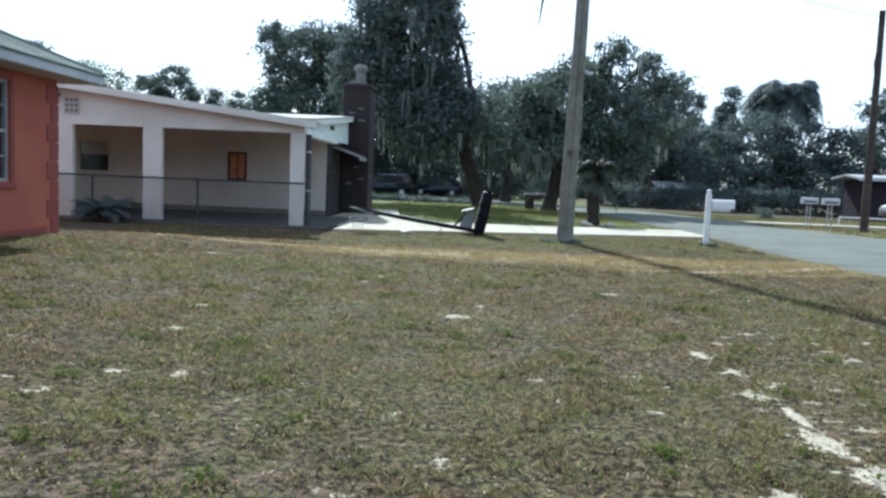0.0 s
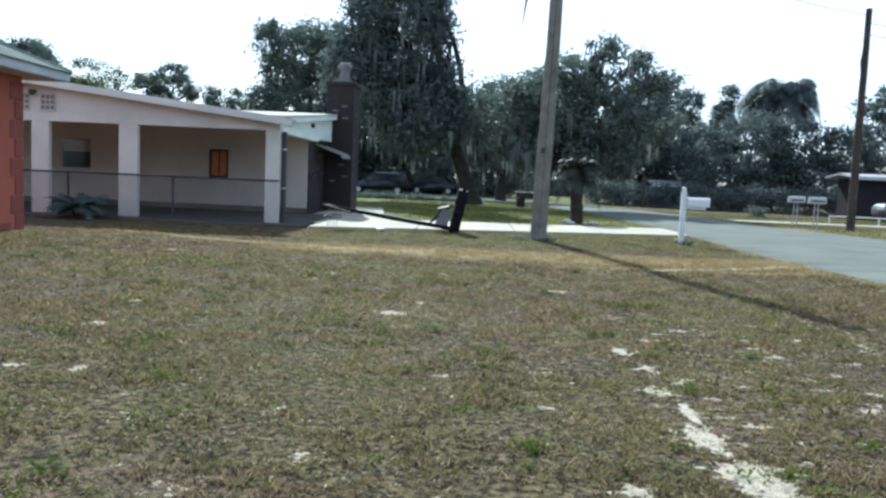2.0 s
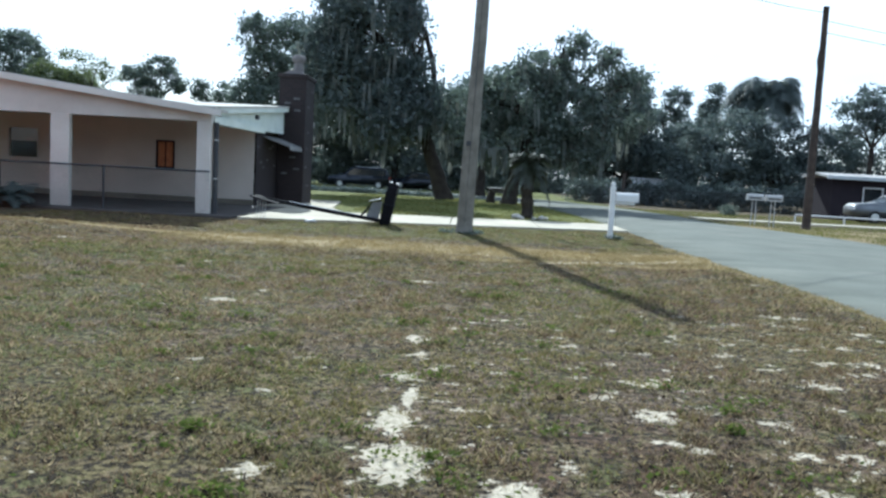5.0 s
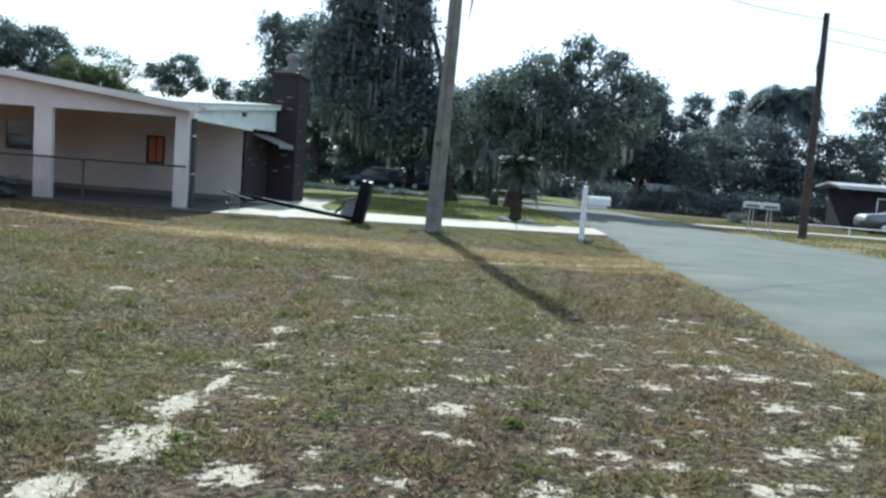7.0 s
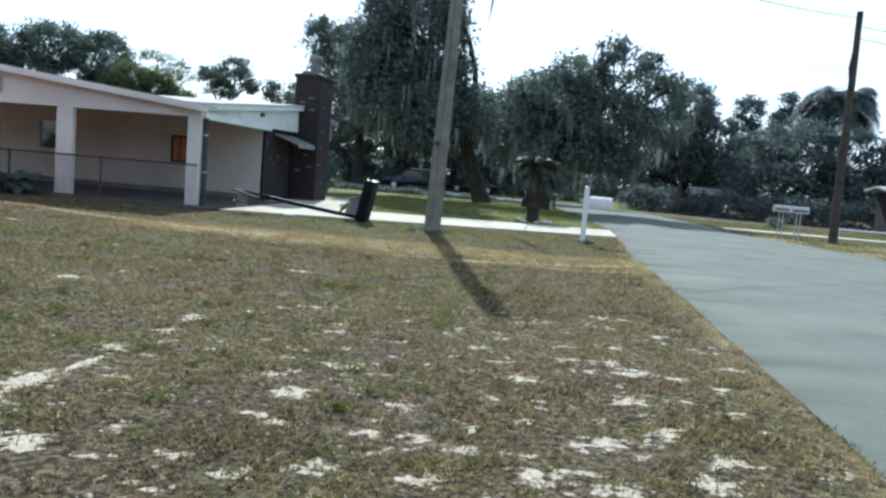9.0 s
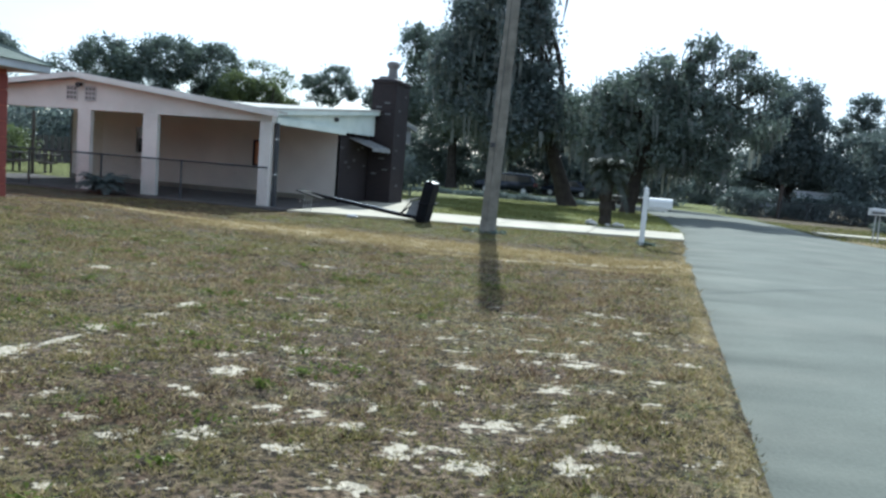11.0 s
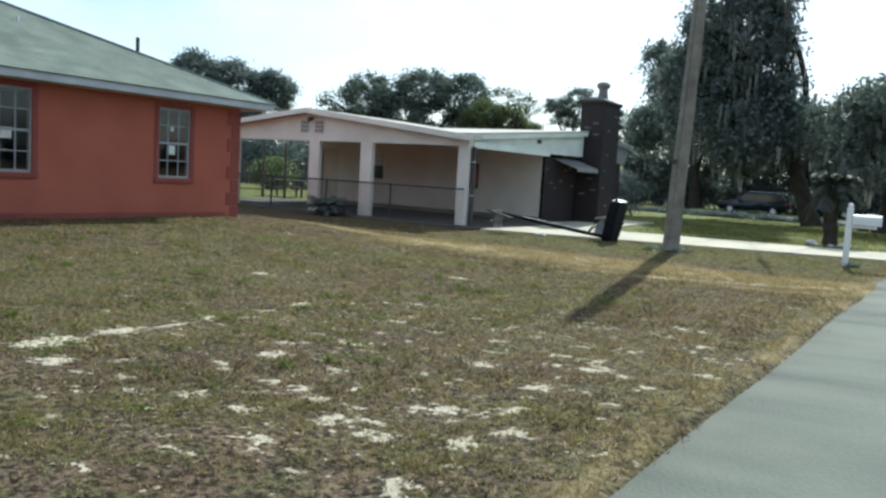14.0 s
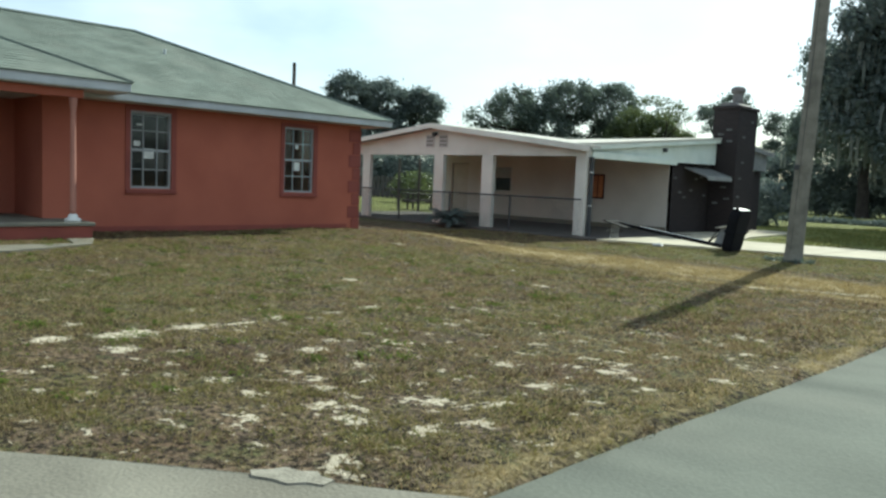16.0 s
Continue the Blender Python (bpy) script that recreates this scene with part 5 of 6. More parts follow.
def broad_tree(label, base, fork, lobes, clusters, per, spread, leaf, leaf_material, r0=0.3, seed=1, moss=0, shell=0.55, trunk_bark=None, group="trees"):
    """A tapered trunk, a limb to every lobe with branches, and a crown of leaf clumps (with hanging moss)."""
    bx, by = base
    z = gzf(bx, by)
    t = thing("tree", label, "tree", (0, 0, 0), group)
    rr, rn = random.Random(seed), np.random.default_rng(seed)
    bark = trunk_bark or M_BARK
    bm = nb()
    f = Vector(fork)
    pts = [(bx, by, z - 0.15), (bx, by, z + 0.15)] + [tuple(Vector((bx, by, z)).lerp(f, k / 5) + Vector((rr.uniform(-0.05, 0.05), rr.uniform(-0.05, 0.05), 0))) for k in range(1, 6)]
    tube(bm, pts, [r0 * 1.6, r0 * 1.2] + [r0 * (1.05 - 0.07 * k) for k in range(5)], 12, cap=False)
    part("trunk", bm, bark, t, smooth=True)
    points, cl = crown_points(rn, lobes, clusters, per, spread, shell)
    for lx, ly, lz, rx, ry, rz in lobes:
        bm = nb()
        c = Vector((lx, ly, lz - rz * 0.2))
        limb(bm, f - Vector((0, 0, 0.2)), c, r0 * 0.5, r0 * 0.2, rr)
        for k in range(7):
            e = Vector((lx, ly, lz)) + Vector((rr.uniform(-1, 1) * rx, rr.uniform(-1, 1) * ry, rr.uniform(-0.6, 1) * rz)) * 0.75
            limb(bm, c.lerp(f, rr.uniform(0, 0.45)), e, r0 * 0.16, r0 * 0.05, rr, 0.15, 4, 5)
        part("limb", bm, bark, t, smooth=True)
    raw_mesh("crown", leaf_quads(rn, points, leaf, leaf * 0.62, 0.2), 4, leaf_material, t, "leafy crown with gaps")
    if moss:
        k = rn.choice(len(cl), moss)
        lo = cl[k] + rn.normal(size=(moss, 3)) * spread * 0.8
        ln = rn.uniform(0.5, 2.0, moss) * (spread + 0.35)
        ang = rn.uniform(0, np.pi, moss)
        w = rn.uniform(0.03, 0.10, moss)
        s = np.stack([np.cos(ang) * w, np.sin(ang) * w, np.zeros(moss)], 1)
        down = np.stack([rn.normal(size=moss) * 0.06, rn.normal(size=moss) * 0.06, -ln], 1)
        lo[:, 2] = np.maximum(lo[:, 2], ln + 0.9)
        v = np.stack([lo - s, lo + s, lo + down * 0.6 + s * 0.8, lo + down], 1)
        v2 = v + rn.normal(size=(moss, 1, 3)) * 0.12
        raw_mesh("moss", np.concatenate([v, v2]).reshape(-1, 3), 4, M_MOSS, t, "grey hanging moss")["kind"] = "stuff"
    return t


# tall oak hung with moss
broad_tree("tall dark oak hung with grey moss", (1.25, 44.3), (0.2, 44.2, 3.0),
           [(-2.6, 44.2, 9.2, 2.0, 2.4, 3.8), (-1.5, 44.0, 11.8, 1.3, 1.8, 3.2), (-4.4, 44.5, 5.6, 2.2, 2.6, 2.4), (-0.9, 44.0, 5.2, 1.5, 2.2, 2.4), (-4.4, 44.2, 9.6, 1.3, 1.6, 1.8), (-1.7, 43.2, 4.2, 2.0, 2.0, 1.8), (-0.7, 44.0, 8.0, 0.8, 1.4, 2.4), (-5.6, 44.6, 7.2, 1.4, 1.8, 1.7), (0.6, 43.8, 4.4, 1.0, 1.6, 1.4), (-5.2, 44.6, 10.6, 0.8, 1.0, 0.7)],
           640, 58, 0.46, 0.24, M_LEAFDK, 0.42, 11, moss=800)
broad_tree("broad oak with hanging moss behind the chimney", (-12.5, 71.0), (-12.6, 71.0, 4.5),
           [(-16.8, 71.5, 12.4, 1.3, 1.6, 1.9), (-15.8, 71.5, 9.6, 1.8, 2.0, 1.6), (-13.4, 71, 11.6, 2.2, 3.0, 2.6), (-10.6, 70.5, 11.2, 2.2, 3.0, 2.8), (-13.6, 71, 6.6, 4.4, 3.6, 2.6), (-9.0, 70.5, 6.6, 2.8, 3.0, 3.2), (-17.6, 71.5, 6.6, 1.4, 2.0, 2.0)],
           700, 55, 0.52, 0.29, M_LEAF, 0.45, 12, moss=350, shell=0.62)
# spreading roadside oak
broad_tree("spreading oak overhanging the road", (4.6, 41.2), (5.0, 41.0, 2.4),
           [(5.9, 40.6, 6.4, 1.5, 1.8, 1.1), (7.2, 41.2, 7.9, 0.9, 1.1, 0.6), (8.9, 41.0, 7.3, 0.9, 1.2, 0.5), (10.1, 41.0, 6.3, 0.9, 1.2, 0.45), (8.0, 40.4, 6.0, 1.3, 1.4, 0.7), (9.9, 41.0, 4.6, 1.2, 1.8, 1.2), (4.8, 40.8, 5.2, 2.2, 2.4, 1.6), (7.4, 40.4, 4.2, 1.9, 2.4, 1.7), (2.8, 41.4, 4.4, 1.8, 2.2, 1.9), (8.6, 40.4, 4.9, 0.8, 1.2, 0.8), (4.6, 40.6, 2.9, 2.6, 2.6, 1.1), (7.6, 40.2, 2.6, 1.6, 2.2, 0.9)],
           520, 58, 0.34, 0.2, M_LEAF, 0.32, 13, moss=500, shell=0.55)
broad_tree("tall rounded tree beside the road bend", (16.0, 70.0), (15.9, 70.0, 3.0),
           [(15.6, 70, 8.6, 2.0, 2.4, 1.9), (16.8, 70, 6.6, 1.3, 2.0, 1.7), (14.0, 70, 6.8, 1.6, 2.0, 1.6), (15.8, 70, 4.8, 3.0, 2.6, 2.0)],
           330, 52, 0.42, 0.27, M_LEAFDK, 0.32, 41, moss=200, shell=0.6)
broad_tree("dark tree behind the roadside oak", (3.4, 60.0), (3.4, 60.0, 3.0),
           [(3.0, 60, 6.6, 2.0, 2.2, 2.2), (6.2, 61, 6.8, 2.2, 2.4, 2.4), (4.4, 60, 4.2, 3.4, 2.8, 2.4), (1.2, 60, 4.4, 1.6, 2.0, 2.4)],
           320, 50, 0.5, 0.27, M_LEAFDK, 0.35, 14, moss=300)
broad_tree("low dark tree beyond the road bend", (15.5, 70.0), (15.4, 70.0, 2.0),
           [(13.4, 70, 3.6, 2.2, 2.4, 1.8), (16.6, 70, 3.6, 2.2, 2.4, 1.6), (12.0, 69, 3.0, 2.2, 2.2, 1.5), (18.6, 70, 2.6, 2.4, 2.2, 1.6)],
           240, 50, 0.45, 0.27, M_LEAFDK, 0.3, 15)
# slender trees against the sky
broad_tree("slender vine-clad tree far off", (24.6, 89.0), (24.6, 89.0, 4.5),
           [(24.6, 89, 10.4, 1.3, 1.4, 2.0), (24.9, 89, 7.6, 1.2, 1.3, 1.6), (22.8, 89, 8.6, 0.9, 1.0, 1.2), (24.6, 89, 5.0, 1.6, 1.5, 1.8)],
           130, 55, 0.42, 0.30, M_LEAFDK, 0.3, 16)
broad_tree("slender dark tree far off", (26.4, 80.0), (26.4, 80.0, 4.0),
           [(25.9, 80, 10.4, 0.8, 0.9, 1.2), (25.6, 80, 8.4, 1.3, 1.2, 1.5), (25.2, 80, 5.6, 1.9, 1.6, 2.2)],
           150, 55, 0.4, 0.28, M_LEAFDK, 0.25, 17)
broad_tree("dark bushy tree beneath the tall palm", (22.5, 66.0), (22.5, 66.0, 1.6),
           [(19.6, 66, 4.0, 2.6, 2.6, 2.4), (23.6, 66, 4.8, 3.0, 2.8, 2.8), (27.4, 66, 4.6, 3.2, 2.6, 2.6), (31.0, 66, 4.2, 2.6, 2.6, 2.4), (21.4, 64, 2.2, 3.4, 2.4, 1.8), (27.6, 64, 2.4, 3.6, 2.4, 1.9)],
           520, 55, 0.5, 0.28, M_LEAFDK, 0.35, 18, shell=0.6)
broad_tree("dark tree behind the brown house", (36.5, 66.0), (36.0, 66.0, 2.0),
           [(35.0, 66, 4.0, 3.2, 2.6, 2.4), (40.0, 66, 4.2, 3.4, 2.6, 2.6), (45, 66, 4.0, 3.6, 2.6, 2.6)],
           300, 55, 0.5, 0.28, M_LEAFDK, 0.35, 19, shell=0.6)
broad_tree("ragged pine at the verge", (31.5, 60.0), (31.4, 60.0, 5.0),
           [(30.6, 60, 7.6, 1.8, 1.4, 0.8), (32.4, 60, 6.6, 1.8, 1.4, 0.7), (31.2, 60, 8.6, 1.0, 1.0, 0.7), (30.2, 60, 6.0, 1.4, 1.2, 0.6)],
           90, 55, 0.34, 0.24, M_LEAFDK, 0.2, 20)
# trees behind the white house
broad_tree("open umbrella-crowned tree against the sky", (-32.2, 86.0), (-32.2, 86.0, 6.5),
           [(-33.8, 86, 10.0, 1.6, 1.8, 1.1), (-31.0, 86, 11.0, 1.8, 1.8, 1.2), (-29.4, 86, 9.4, 1.2, 1.4, 0.9), (-32.4, 86, 8.6, 1.8, 1.6, 0.9)],
           150, 45, 0.36, 0.27, M_LEAF, 0.28, 21, shell=0.45)
broad_tree("pair of thin-crowned trees far off", (-25.0, 88.0), (-25.0, 88.0, 5.0),
           [(-27.2, 88, 8.8, 1.1, 1.2, 1.6), (-24.7, 88, 8.4, 1.1, 1.2, 1.5), (-26.0, 88, 6.2, 2.6, 1.8, 1.2)],
           120, 50, 0.4, 0.28, M_LEAF, 0.25, 22)
broad_tree("yellow-green tree behind the carport roof", (-40.4, 84.0), (-40.4, 84.0, 4.0),
           [(-42.0, 84, 8.6, 2.3, 2.2, 2.2), (-39.0, 84, 8.3, 2.2, 2.2, 2.1), (-36.6, 84, 6.6, 2.2, 2.2, 1.6), (-44.0, 84, 7.0, 2.1, 2.2, 2.2)],
           420, 50, 0.46, 0.27, M_LEAFLT, 0.3, 23)
broad_tree("thin pale tree top behind the carport", (-35.4, 79.0), (-35.3, 79.0, 7.0),
           [(-36.6, 79, 10.9, 1.5, 1.2, 0.6), (-34.6, 79, 9.9, 1.4, 1.2, 0.7), (-33.2, 79, 8.8, 1.0, 1.0, 0.6)],
           46, 26, 0.4, 0.24, M_LEAFLT, 0.14, 30, shell=0.4)
broad_tree("wide oak behind the carport", (-50.0, 82.0), (-50.0, 82.0, 4.0),
           [(-54.0, 76, 10.0, 3.0, 3.4, 3.0), (-50.6, 82, 11.6, 3.2, 3.4, 3.0), (-47.5, 87, 11.2, 3.0, 3.4, 3.0), (-52, 80, 7.0, 4.0, 4.6, 3.4), (-47, 88, 7.2, 3.6, 4.0, 3.2), (-55.6, 71, 8.6, 1.2, 1.6, 1.8)],
           860, 55, 0.6, 0.33, M_LEAF, 0.5, 24, shell=0.62)
broad_tree("rounded dark oak behind the red house", (-61.0, 62.0), (-61.0, 62.0, 3.6),
           [(-62.6, 57.6, 10.4, 2.4, 2.8, 2.6), (-61.6, 62, 10.0, 2.6, 2.8, 2.6), (-60.6, 66.8, 9.8, 2.4, 2.6, 2.5), (-61.6, 61, 6.0, 3.4, 5.0, 2.6)],
           720, 55, 0.5, 0.31, M_LEAFDK, 0.45, 25, shell=0.6)
broad_tree("low dark trees behind the back yard", (-36.0, 56.0), (-36.0, 56.0, 1.8),
           [(-33.0, 60, 3.4, 3.4, 3.0, 2.2), (-38.6, 55, 3.6, 3.2, 3.2, 2.4), (-43.5, 51, 3.4, 3.2, 3.2, 2.2), (-29.5, 62, 3.4, 3.0, 3.0, 2.2)],
           300, 50, 0.5, 0.28, M_LEAFDK, 0.3, 26, shell=0.6)
broad_tree("hackberry beside the far yard", (-4.5, 76.0), (-4.5, 76.0, 3.0),
           [(-5.0, 76, 6.4, 3.2, 2.6, 2.6), (-1.0, 77, 6.0, 2.8, 2.6, 2.6), (-8.6, 76, 5.0, 2.8, 2.6, 2.6)],
           300, 50, 0.55, 0.3, M_LEAFDK, 0.35, 27, moss=500)


def frond(bm_v, origin, azimuth, rise, length, leaflets, leaf_len, rn, sag=1.0):
    """One feather frond: a drooping rib with paired leaflets; returns the rib's points."""
    out = np.array([math.cos(azimuth), math.sin(azimuth), 0.0])
    side = np.array([-out[1], out[0], 0.0])
    rib = []
    for k in range(leaflets + 1):
        f = k / leaflets
        r = length * (f - 0.10 * f * f * sag)
        z = rise * length * f - sag * length * 0.62 * f ** 2.2
        rib.append(np.array(origin) + out * r * math.cos(min(rise, 1.2) * 0.35) + np.array([0, 0, z]))
    for k in range(2, leaflets + 1):
        f = k / leaflets
        d = rib[k] - rib[k - 1]
        d = d / np.linalg.norm(d)
        ll = leaf_len * (0.55 + 0.9 * math.sin(math.pi * min(f * 0.9 + 0.08, 1)))
        for s in (-1, 1):
            tip = rib[k] + side * s * ll * 0.8 + d * ll * 0.45 + np.array([0, 0, -ll * rn.uniform(0.15, 0.5) * sag])
            w = d * 0.012 * (1 + length)
            bm_v += [rib[k] - w, rib[k] + w, tip + w * 0.2, tip - w * 0.2]
    return rib


def feather_palm(name, label, base, height, r0, fronds, length, leaflets, leaf_len, seed, rise=(0.1, 1.2), sag=1.0, material=None):
    bx, by = base
    z = gzf(bx, by)
    t = thing(name, label, name.replace("_", " "), (0, 0, 0))
    rn = np.random.default_rng(seed)
    bm = nb()
    n = max(4, int(height / 0.18))
    tube(bm, [(bx + 0.03 * math.sin(k), by, z - 0.1 + (height + 0.1) * k / n) for k in range(n + 1)], [r0 * (1.15 if k % 2 else 0.95) for k in range(n + 1)], 10)
    part("trunk", bm, M_PALMBARK, t)
    for k in range(fronds):
        v = []
        rib = frond(v, (bx, by, z + height), k * 2.4 + rn.uniform(-0.3, 0.3), rn.uniform(*rise), length * rn.uniform(0.8, 1.1), leaflets, leaf_len, rn, sag)
        f = raw_mesh("frond", np.array(v), 4, material or M_FROND, t)
        part("rib", tube(nb(), [tuple(p) for p in rib[::max(1, leaflets // 6)]], [0.004 * (2 + length)] * len(rib[::max(1, leaflets // 6)]), 4, cap=False), material or M_FROND, f)
    return t


feather_palm("palm_tree", "tall palm with long drooping fronds against the sky", (27.2, 71.0), 9.3, 0.22, 90, 3.9, 34, 0.95, 3, (0.1, 1.35), 1.5, M_LEAFDK)
feather_palm("palm_tree", "small shaggy palm with a thick trunk beside the driveway", (4.52, 27.2), 1.75, 0.19, 44, 0.85, 22, 0.24, 5, (-0.7, 1.1), 1.1, M_FROND)
feather_palm("sago_palm", "dark low sago palm in front of the carport", (-7.75, 19.1), 0.25, 0.13, 34, 0.72, 22, 0.13, 6, (0.1, 0.85), 0.7, M_LEAFDK)


def bush(label, lobes, clusters, per, spread, leaf, material, seed, name="hedge", kind=""):
    rn = np.random.default_rng(seed)
    pts, _ = crown_points(rn, lobes, clusters, per, spread, 0.5)
    pts[:, 2] = np.abs(pts[:, 2] - 0.02) + gz(pts[:, 0], pts[:, 1])
    ob = raw_mesh(name, leaf_quads(rn, pts, leaf, leaf * 0.6), 4, material)
    return tagged(ob, label, name, kind=kind)


bush("dark clipped hedge in front of the parked cars", [(-9.6 + 1.5 * k, 50.5, 0.08, 0.9, 0.5, 0.18) for k in range(8)], 240, 40, 0.2, 0.13, M_LEAFDK, 31)
bush("dark shrubs along the far fence", [(11.5 + 2.0 * k, 62.5 - 0.6 * k, 0.9, 1.3, 0.8, 0.9) for k in range(14)], 420, 45, 0.35, 0.22, M_LEAFDK, 32)
bush("dark shrubs behind the brick wall", [(-5.8, 36.5, 0.9, 1.0, 1.0, 0.9), (-7.0, 38.5, 1.2, 1.2, 1.0, 1.1)], 90, 45, 0.3, 0.18, M_LEAFDK, 43, "shrub")
bush("small round shrub beside the far drive", [(16.6, 44.5, 0.25, 0.4, 0.4, 0.3)], 20, 40, 0.15, 0.1, M_LEAF, 33, "shrub")
bush("rounded green bush in the back yard", [(-25.5, 34.0, 1.0, 1.3, 1.2, 0.9)], 70, 50, 0.25, 0.15, M_LEAFLT, 34, "shrub")
bush("tuft of weeds round the foot of the pole", [(2.3, 18.75, 0.03, 0.3, 0.2, 0.05), (2.85, 18.8, 0.03, 0.28, 0.2, 0.05)], 18, 22, 0.07, 0.07, M_LEAF, 35, "weeds")
bush("tuft of weeds at the mailbox foot", [(6.0, 19.75, 0.03, 0.2, 0.15, 0.06)], 14, 30, 0.06, 0.06, M_LEAF, 36, "weeds")
bush("dark undergrowth behind the parked cars", [(-32 + 2.0 * k, 75 + (k % 3), 2.6, 2.0, 1.3, 3.2) for k in range(20)] + [(-46 + 2.2 * k, 47.5 + (k % 2), 1.7, 1.7, 1.0, 2.0) for k in range(13)], 1700, 45, 0.55, 0.32, M_LEAFDK, 39, "undergrowth")
# far woods that close the view
lob = []
rr = random.Random(9)
for k in range(46):
    a = -75 + k * 3.9
    lob.append((a + rr.uniform(-1, 1), 100 + rr.uniform(-3, 6) - 0.10 * abs(a), rr.uniform(0.8, 2.4), 3.4, 2.6, rr.uniform(2.0, 3.4)))
for k in range(16):
    lob.append((-72 + rr.uniform(-3, 3), 20 + k * 5.0, rr.uniform(1.6, 3.0), 3.0, 3.4, rr.uniform(2.4, 3.6)))
bush("distant dark belt of woods", lob, 2600, 45, 0.8, 0.5, M_LEAFDK, 37, "woods", "stuff")
bush("distant woods behind", [(70 - 0.5 * k, 60 - 9 * k, 3, 4, 5, 4) for k in range(14)] + [(60 - 9 * k, -62, 3, 5, 4, 4) for k in range(15)] + [(-74, 10 - 9 * k, 3, 4, 5, 4) for k in range(8)], 900, 30, 1.2, 0.8, M_LEAFDK, 38, "woods", "stuff")
bm = nb()
tube(bm, [(3.73, 42.5, gzf(3.73, 42.5) - 0.05), (3.75, 42.5, 0.3), (3.82, 42.5, 0.5)], [0.26, 0.2, 0.17], 12)
tagged(part("tree_stump", bm, M_BARK, None), "short dark tree stump in the grass", "stump")

# ---- vehicles and far buildings ----
def vehicle(name, label, at, turn, paint, length=4.7, width=1.85, height=1.7, van=True):
    c = thing(name, label, "car", (at[0], at[1], gzf(*at)), turn=turn)
    L, W, H = length / 2, width / 2, height
    if van:
        prof = [(-L, 0.35), (-L, 0.85), (-L + 0.06, 1.05), (-L + 0.25, H - 0.08), (-L + 0.6, H), (L - 2.0, H), (L - 1.25, 1.08), (L - 0.2, 0.98), (L, 0.8), (L, 0.35)]
        glass = [(-L + 0.3, 1.08), (-L + 0.32, H - 0.14), (L - 2.05, H - 0.12), (L - 1.5, 1.08)]
    else:
        prof = [(-L, 0.35), (-L, 0.85), (-L + 0.7, 0.95), (-L + 1.3, H), (L - 1.9, H), (L - 1.2, 0.98), (L - 0.1, 0.8), (L, 0.35)]
        glass = [(-L + 0.95, 0.98), (-L + 1.4, H - 0.07), (L - 1.95, H - 0.07), (L - 1.4, 0.98)]
    bm = prism(prof, "y", -W, W)
    bmesh.ops.bevel(bm, geom=bm.edges[:], offset=0.06, segments=2, affect="EDGES")
    part("body", bm, paint, c, smooth=True)
    for s in (-1, 1):
        part("side_window", prism(glass, "y", s * W - 0.004 * s, s * (W + 0.008)), M_CARGLASS, c)
        part("mirror", one_box(L - 1.65, L - 1.5, s * (W + 0.02), s * (W + 0.2), 1.0, 1.14, 0.02), paint, c)
        for x in (-L + 0.85, L - 0.95):
            w = part("wheel", tube(nb(), [(x, s * (W - 0.2), 0.33), (x, s * (W + 0.02), 0.33)], [0.33, 0.33], 20), M_RUBBER, c)
            part("rim", tube(nb(), [(x, s * (W + 0.021), 0.33), (x, s * (W + 0.035), 0.33)], [0.2, 0.17], 14), M_STEEL, w)
        part("tail_light", one_box(-L - 0.02, -L + 0.03, s * (W - 0.12) - 0.08, s * (W - 0.12) + 0.08, 0.8, 1.05), M_REDTRIM, c)
        part("headlight", one_box(L - 0.06, L + 0.015, s * (W - 0.25) - 0.15, s * (W - 0.25) + 0.15, 0.68, 0.8), M_WINFRAME, c)
    part("windscreen", slab([(L - 1.97, -W + 0.15, H - 0.02), (L - 1.97, W - 0.15, H - 0.02), (L - 1.28, W - 0.1, 1.12), (L - 1.28, -W + 0.1, 1.12)], 0.02), M_CARGLASS, c)
    if van:
        part("rear_window", slab([(-L + 0.08, -W + 0.2, 1.08), (-L + 0.08, W - 0.2, 1.08), (-L + 0.24, W - 0.25, H - 0.12), (-L + 0.24, -W + 0.25, H - 0.12)], 0.02), M_CARGLASS, c)
        for s in (-1, 1):
            part("roof_rail", tube(nb(), [(-L + 0.7, s * (W - 0.2), H + 0.04), (L - 2.2, s * (W - 0.2), H + 0.04)], [0.02, 0.02], 6), M_STEEL, c)
    return c


vehicle("car", "dark sport utility vehicle parked under the trees", (-6.3, 65.4), 182, M_CARDK, 4.9, 1.9, 1.7)
vehicle("car", "dark car parked behind the utility vehicle", (-2.2, 73.0), 178, M_CARDK, 4.6, 1.8, 1.5, False)
vehicle("car", "silver van parked beside the brown house", (25.2, 44.0), 175, M_CARSILVER, 4.8, 1.85, 1.5)
vehicle("car", "pale car parked far off beyond the palm", (13.2, 70.0), 160, M_CARSILVER, 4.4, 1.8, 1.4, False)


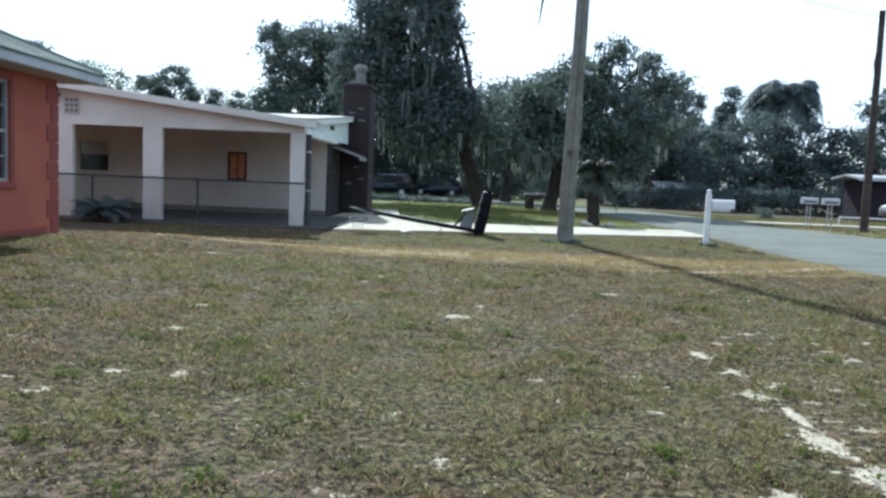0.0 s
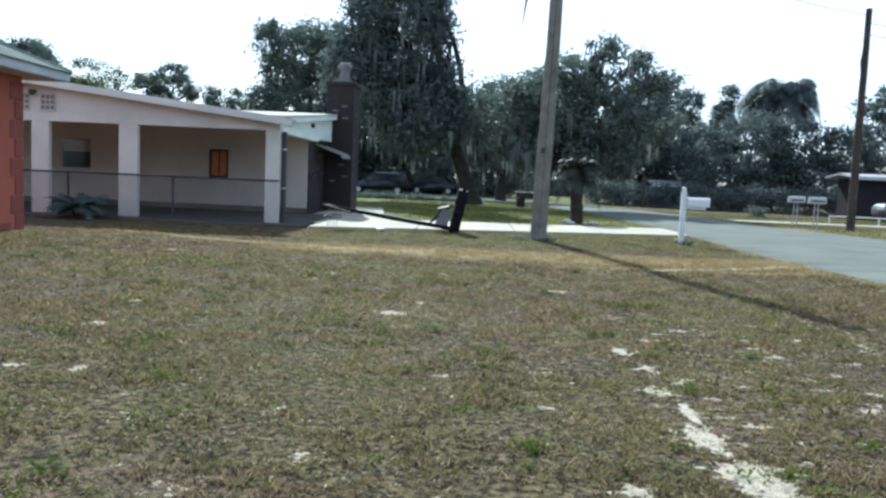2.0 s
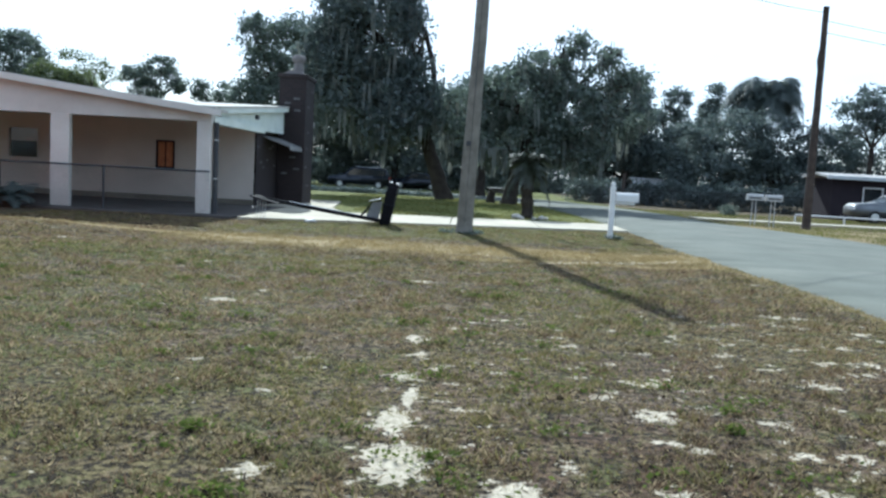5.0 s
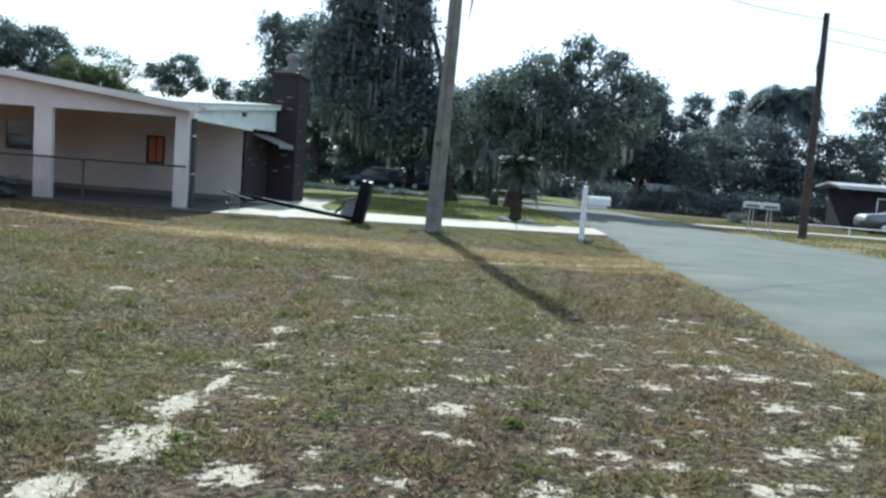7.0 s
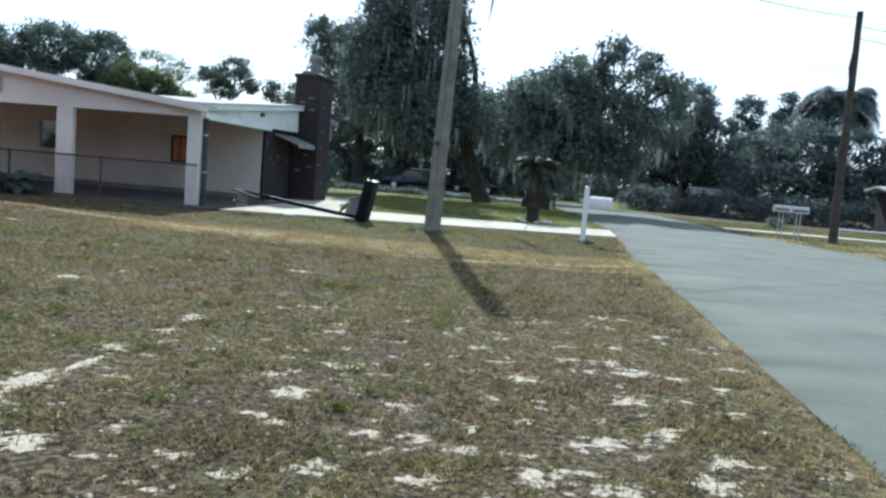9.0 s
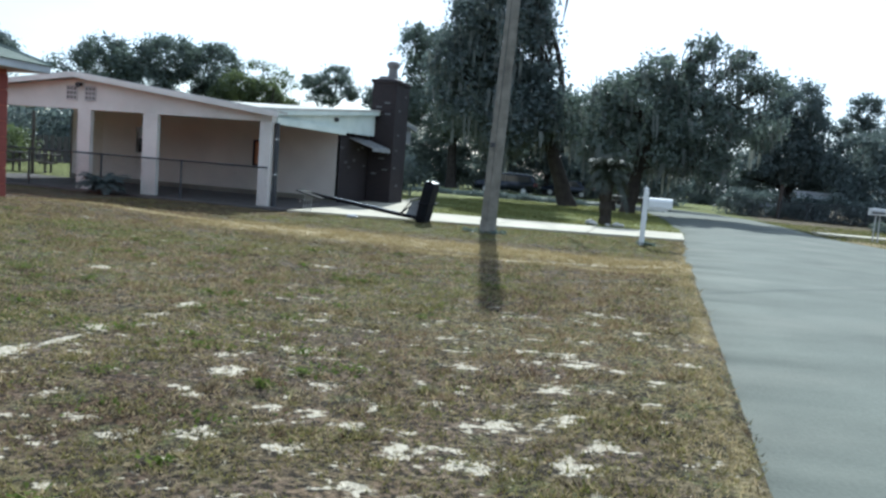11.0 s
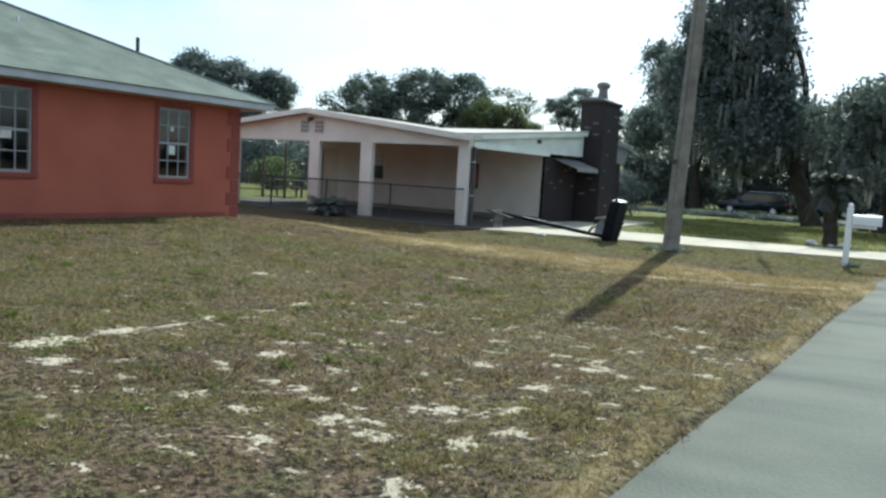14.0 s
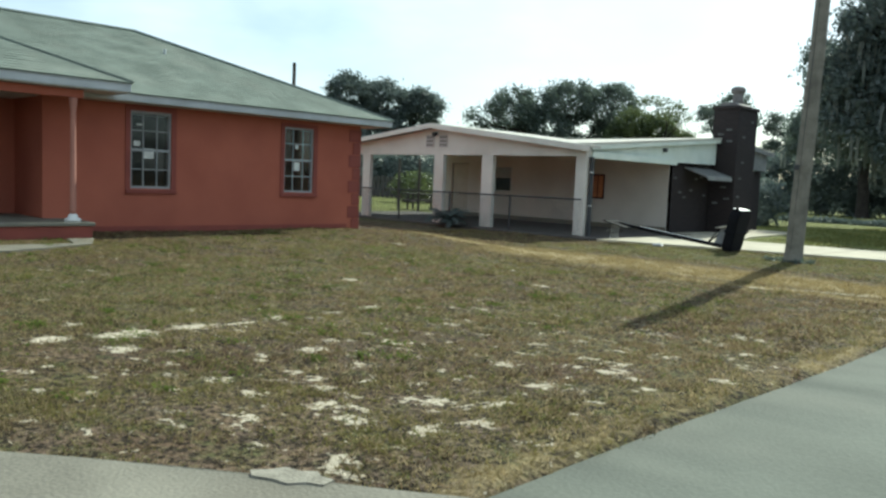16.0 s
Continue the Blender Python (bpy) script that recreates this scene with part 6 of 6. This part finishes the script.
def far_house(name, label, x0, x1, y0, y1, wall_h, roof_h, over, wall, roof, wins):
    h = thing(name, label, "house")
    z = gzf((x0 + x1) / 2, y0)
    part("wall", holed_wall(x0, x1, z - 0.1, z + wall_h, [(a, b, z + c, z + d) for a, b, c, d in wins], "x", y0, y0 + 0.2), wall, h)
    part("wall", one_box(x0, x0 + 0.2, y0 + 0.2, y1, z - 0.1, z + wall_h), wall, h)
    part("wall", one_box(x1 - 0.2, x1, y0 + 0.2, y1, z - 0.1, z + wall_h), wall, h)
    part("wall", one_box(x0 + 0.2, x1 - 0.2, y1 - 0.2, y1, z - 0.1, z + wall_h), wall, h)
    for a, b, c, d in wins:
        w = new("window")
        w.parent = h
        part("pane", one_box(a, b, y0 + 0.08, y0 + 0.09, z + c, z + d), M_CARGLASS, w)
        for p, q, r, s in ((a, a + 0.07, c, d), (b - 0.07, b, c, d), (a + 0.07, b - 0.07, c, c + 0.07), (a + 0.07, b - 0.07, d - 0.07, d)):
            part("frame_bar", one_box(p, q, y0 - 0.02, y0 + 0.07, z + r, z + s), M_VINYL, w)
    zt = z + wall_h
    ym = (y0 + y1) / 2
    part("roof", prism([(y0 - over, zt), (ym, zt + roof_h), (y1 + over, zt), (y1 + over, zt + 0.12), (ym, zt + roof_h + 0.12), (y0 - over, zt + 0.12)], "x", x0 - over, x1 + over), roof, h)
    part("fascia", one_box(x0 - over - 0.03, x1 + over + 0.03, y0 - over - 0.04, y0 - over - 0.002, zt - 0.06, zt + 0.14), M_FASCIA, h)
    return h


far_house("far_house", "low brown house with a pale grey roof across the road", 24.2, 38.0, 49.5, 52.0, 2.45, 0.22, 0.6, M_HOUSEDK, M_ROOFGREY, [(26.0, 27.2, 0.9, 2.0), (29.0, 30.4, 0.9, 2.0)])
far_house("shed", "small pale blue shed behind the far fence", 16.0, 18.2, 66.0, 69.0, 1.6, 0.4, 0.25, M_BLUEWALL, M_ROOFGREY, [(16.5, 17.1, 0.7, 1.3)])


def white_rail():
    f = thing("rail_fence", "low white pipe rail beside the far drive", "fence")
    pts = [(17.6, 38.3), (19.5, 37.6), (22.5, 37.4), (27.0, 37.6)]
    part("rail", tube(nb(), [(x, y, gzf(x, y) + 0.32) for x, y in pts], [0.035] * 4, 8), M_VINYL, f)
    for x, y in pts:
        part("post", tube(nb(), [(x, y, gzf(x, y) - 0.05), (x, y, gzf(x, y) + 0.32)], [0.045, 0.045], 8), M_VINYL, f)


white_rail()


def far_fence():
    f = thing("wire_fence", "dark wire fence along the far verge", "fence")
    a, b = Vector((10.6, 61.0, 0)), Vector((30.0, 52.0, 0))
    n = 12
    for k in range(n + 1):
        p = a.lerp(b, k / n)
        z = gzf(p.x, p.y)
        part("post", tube(nb(), [(p.x, p.y, z - 0.1), (p.x, p.y, z + 1.2)], [0.035, 0.035], 8), M_GALV, f)
    part("top_rail", tube(nb(), [a + Vector((0, 0, gzf(a.x, a.y) + 1.18)), b + Vector((0, 0, gzf(b.x, b.y) + 1.18))], [0.03, 0.03], 6), M_GALV, f)
    v = []
    d = (b - a).normalized()
    ln = (b - a).length
    for s in (1, -1):
        for u in np.arange(0, ln, 0.16):
            e = min(max(u + s * 1.1, 0), ln)
            p, q = a + d * u, a + d * e
            zt = 0.05 + 1.1 * abs(e - u) / 1.1
            z = gzf(p.x, p.y)
            v += [(p.x - 0.006, p.y, z + 0.05), (p.x + 0.006, p.y, z + 0.05), (q.x + 0.006, q.y, z + zt), (q.x - 0.006, q.y, z + zt)]
    raw_mesh("wire_mesh", np.array(v), 4, M_GALV, f)


far_fence()


def yard_fence():
    f = thing("board_fence", "grey wooden fence at the back of the yard", "fence")
    for k in range(60):
        x, y = -42 + k * 0.42, 39.5 + k * 0.09
        part("board", one_box(x, x + 0.38, y, y + 0.03, -0.05, 1.55 + 0.04 * math.sin(k * 2.1)), M_FENCEWOOD, f)
    for z in (0.4, 1.2):
        part("rail", slab([(-42, 39.45, z), (-16.8, 44.85, z), (-16.8, 44.9, z), (-42, 39.5, z)], 0.09), M_FENCEWOOD, f)


yard_fence()


def bench_table():
    t = thing("picnic_table", "dark wooden picnic table behind the carport", "table", (-17.6, 27.2, 0), turn=20)
    part("tabletop", one_box(-0.9, 0.9, -0.38, 0.38, 0.70, 0.75, 0.01), M_FENCEWOOD, t)
    for s in (-1, 1):
        part("bench_board", one_box(-0.9, 0.9, s * 0.72 - 0.14, s * 0.72 + 0.14, 0.42, 0.46, 0.01), M_FENCEWOOD, t)
        for e in (-1, 1):
            part("leg", slab([(s * 0.6 - 0.04, e * 0.25, 0.70), (s * 0.6 + 0.04, e * 0.25, 0.70), (s * 0.6 + 0.04, e * 0.3, 0.70), (s * 0.6 - 0.04, e * 0.3, 0.70)], 0.72), M_FENCEWOOD, t)
        part("cross_bar", one_box(s * 0.6 - 0.04, s * 0.6 + 0.04, -0.8, 0.8, 0.34, 0.41), M_FENCEWOOD, t)


bench_table()
for x in (-14.2, -15.9, -17.2):
    ob = part("yard_post", tube(nb(), [(x, 25.4, -0.05), (x, 25.4, 2.3)], [0.06, 0.06], 8), M_FENCEWOOD, None)
    tagged(ob, "dark wooden post behind the carport", "post", "yard posts")


def yard_bench():
    t = thing("table", "dark low yard table with a pale top edge under the trees", "table", (4.45, 44.6, gzf(4.45, 44.6)), turn=4)
    part("tabletop", one_box(-0.85, 0.85, -0.35, 0.35, 0.74, 0.79, 0.01), M_GREYPL, t)
    part("apron", one_box(-0.8, 0.8, -0.31, 0.31, 0.52, 0.738), M_FENCEWOOD, t)
    for sx in (-0.74, 0.74):
        for sy in (-0.26, 0.26):
            part("leg", one_box(sx - 0.04, sx + 0.04, sy - 0.04, sy + 0.04, -0.02, 0.515), M_FENCEWOOD, t)


yard_bench()
